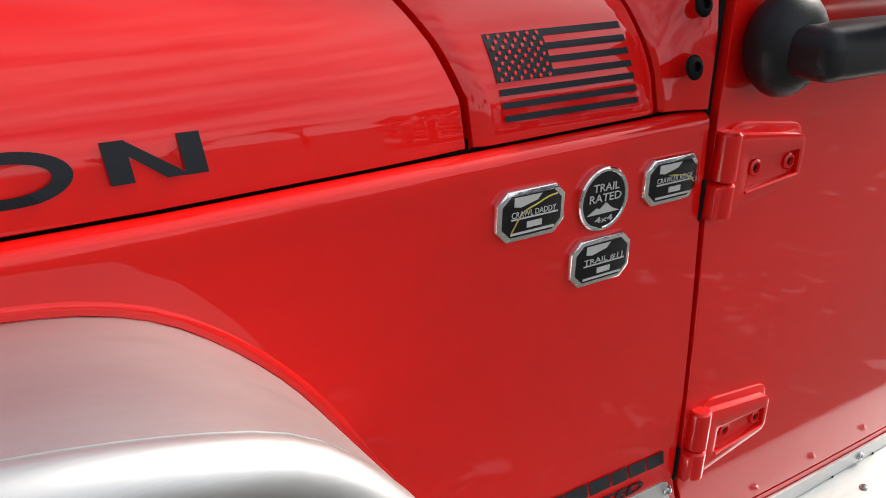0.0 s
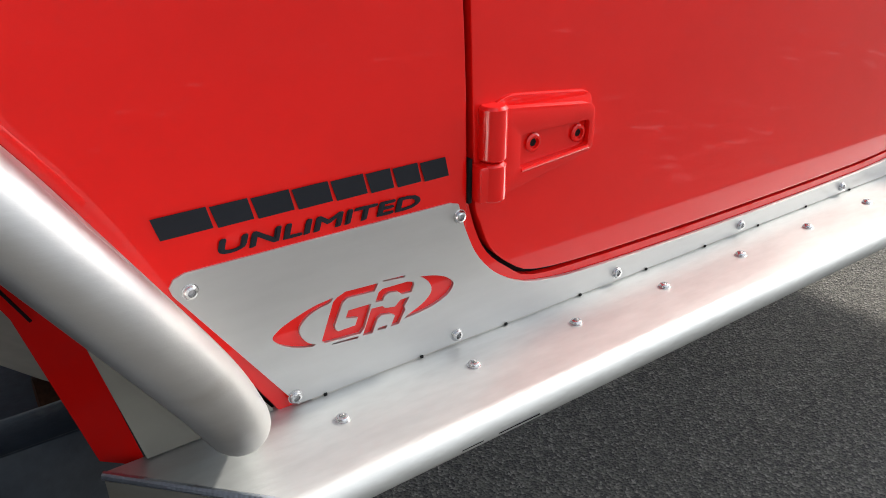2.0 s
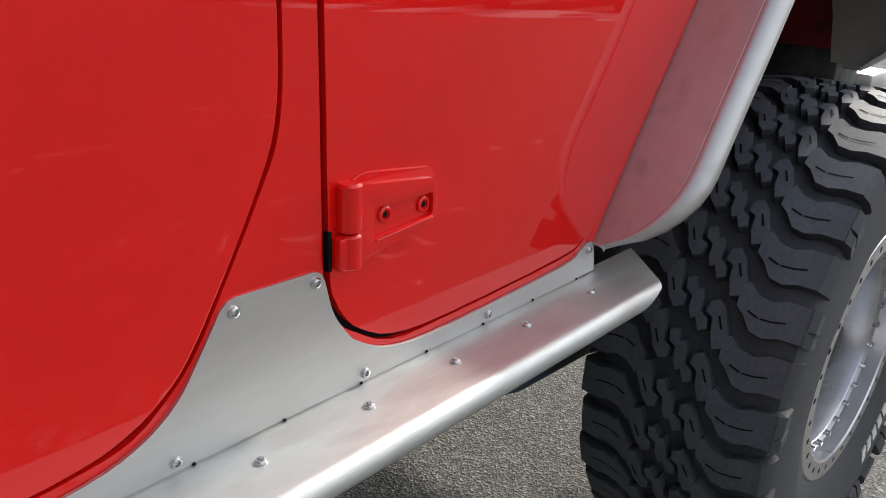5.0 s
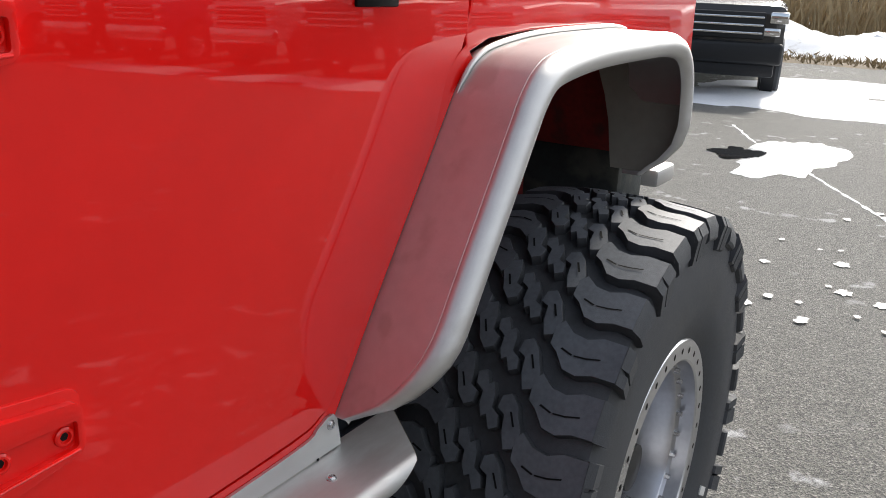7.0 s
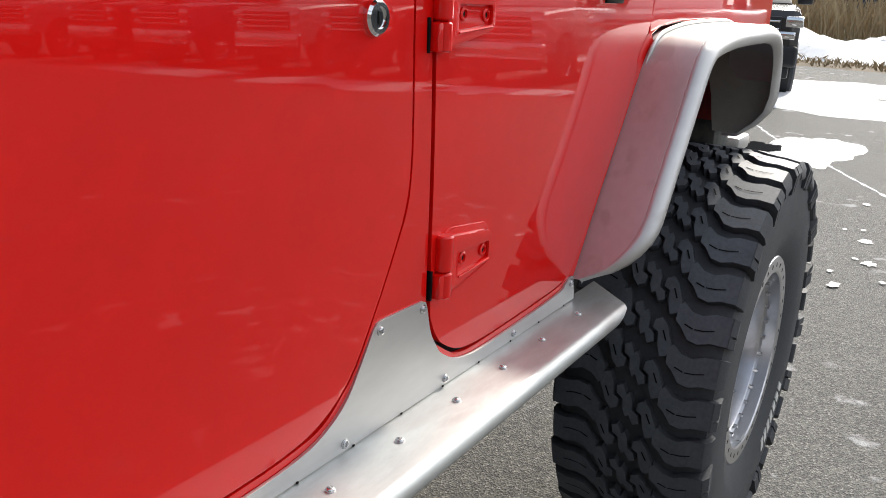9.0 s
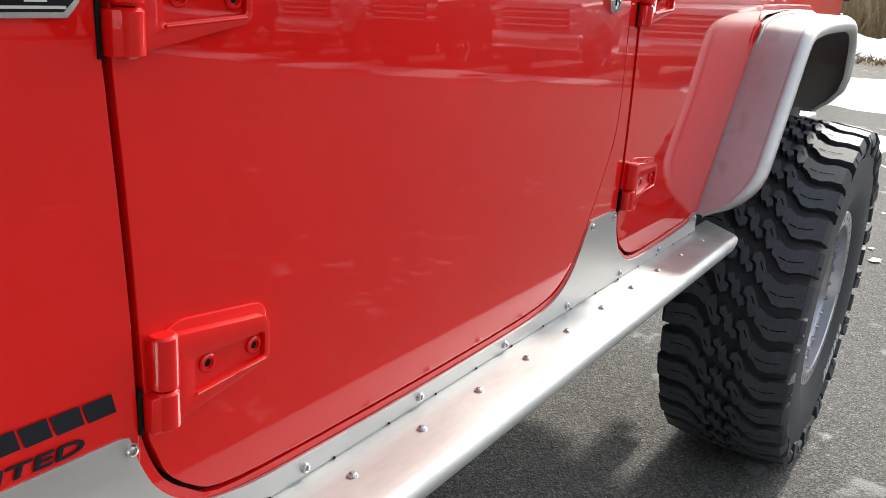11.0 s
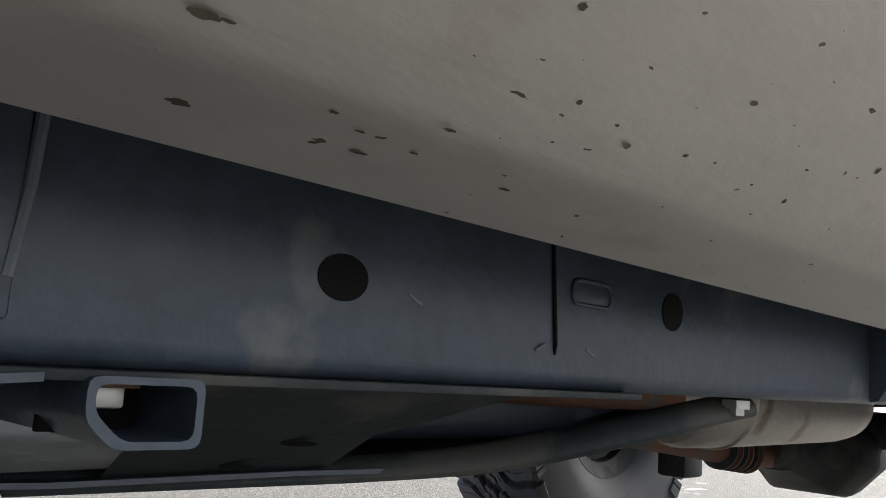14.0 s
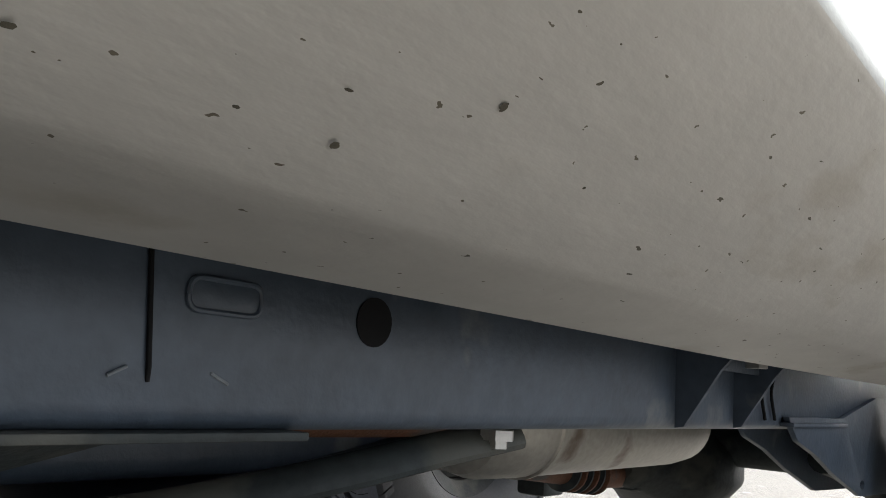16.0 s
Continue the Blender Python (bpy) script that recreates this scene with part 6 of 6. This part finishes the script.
    v.matrix_basis = pose(x, y, 0, 0, 0, turn)
    return v


def paint(name, col):
    return material(name + "_car_paint", col, 0.4, 0.2, 1.0, 0.05, 4)


DARK, SILVER, BLUE, WHITE, MAROON = paint("black", (0.012, 0.012, 0.013)), paint("silver", (0.42, 0.43, 0.44)), paint("blue", (0.04, 0.07, 0.16)), paint("white", (0.75, 0.75, 0.74)), paint("maroon", (0.16, 0.02, 0.02))
pickup(15.2, 3.35, 14, DARK, "black pickup truck standing on snow, its nose towards the red car")
for k, (py, col, word) in enumerate(((-4.6, WHITE, "white"), (-7.6, SILVER, "silver"), (-10.6, DARK, "black"), (-13.7, WHITE, "white"), (-16.8, BLUE, "blue"), (-20.0, MAROON, "maroon"), (-23.2, SILVER, "silver"))):
    pickup(17.4 + 0.4 * (k % 2), py, (k % 3) - 1.0, col, word + " pickup truck parked in a row on asphalt")
pickup(52, -3.0, 80, SILVER, "silver pickup truck far off beyond the snow")
pickup(58, 6.0, 95, DARK, "black pickup truck far off beyond the snow")

pole = thing("street_lamp", "tall grey car park lamp with twin heads", "street lamp", (28.5, -20.0, 0))
part("pole", rail([(28.5, -20.0, 0), (28.5, -20.0, 4.0), (28.5, -20.0, 7.6)], [0.10, 0.08, 0.06], 12), GALV, pole)
part("arm", rail([(27.7, -20.5, 7.6), (29.3, -19.5, 7.6)], 0.04, 8), GALV, pole)
for sx, sy in ((27.6, -20.55), (29.4, -19.45)):
    part("lamp_head", box((sx - 0.28, sy - 0.16, 7.52), (sx + 0.28, sy + 0.16, 7.68), 0.03), GALV, pole)

# unseen dark wall added ahead of the car, behind the camera, to darken reflections
DARK_WALL = material("dark_brick", (0.060, 0.050, 0.045), 0.85, 0, 0, 0.3, 1.5, 0.06, 0.5, 40, stain=(0.075, 0.068, 0.06), stain_amount=0.4, stain_scale=0.8)
tagged(part("wall_front", box((-7.3, -16.0, 0.0), (-7.0, 9.0, 4.6)), DARK_WALL, None, "", False), "plain unseen dark wall, added to darken reflections in the metal", "wall", kind="structure")
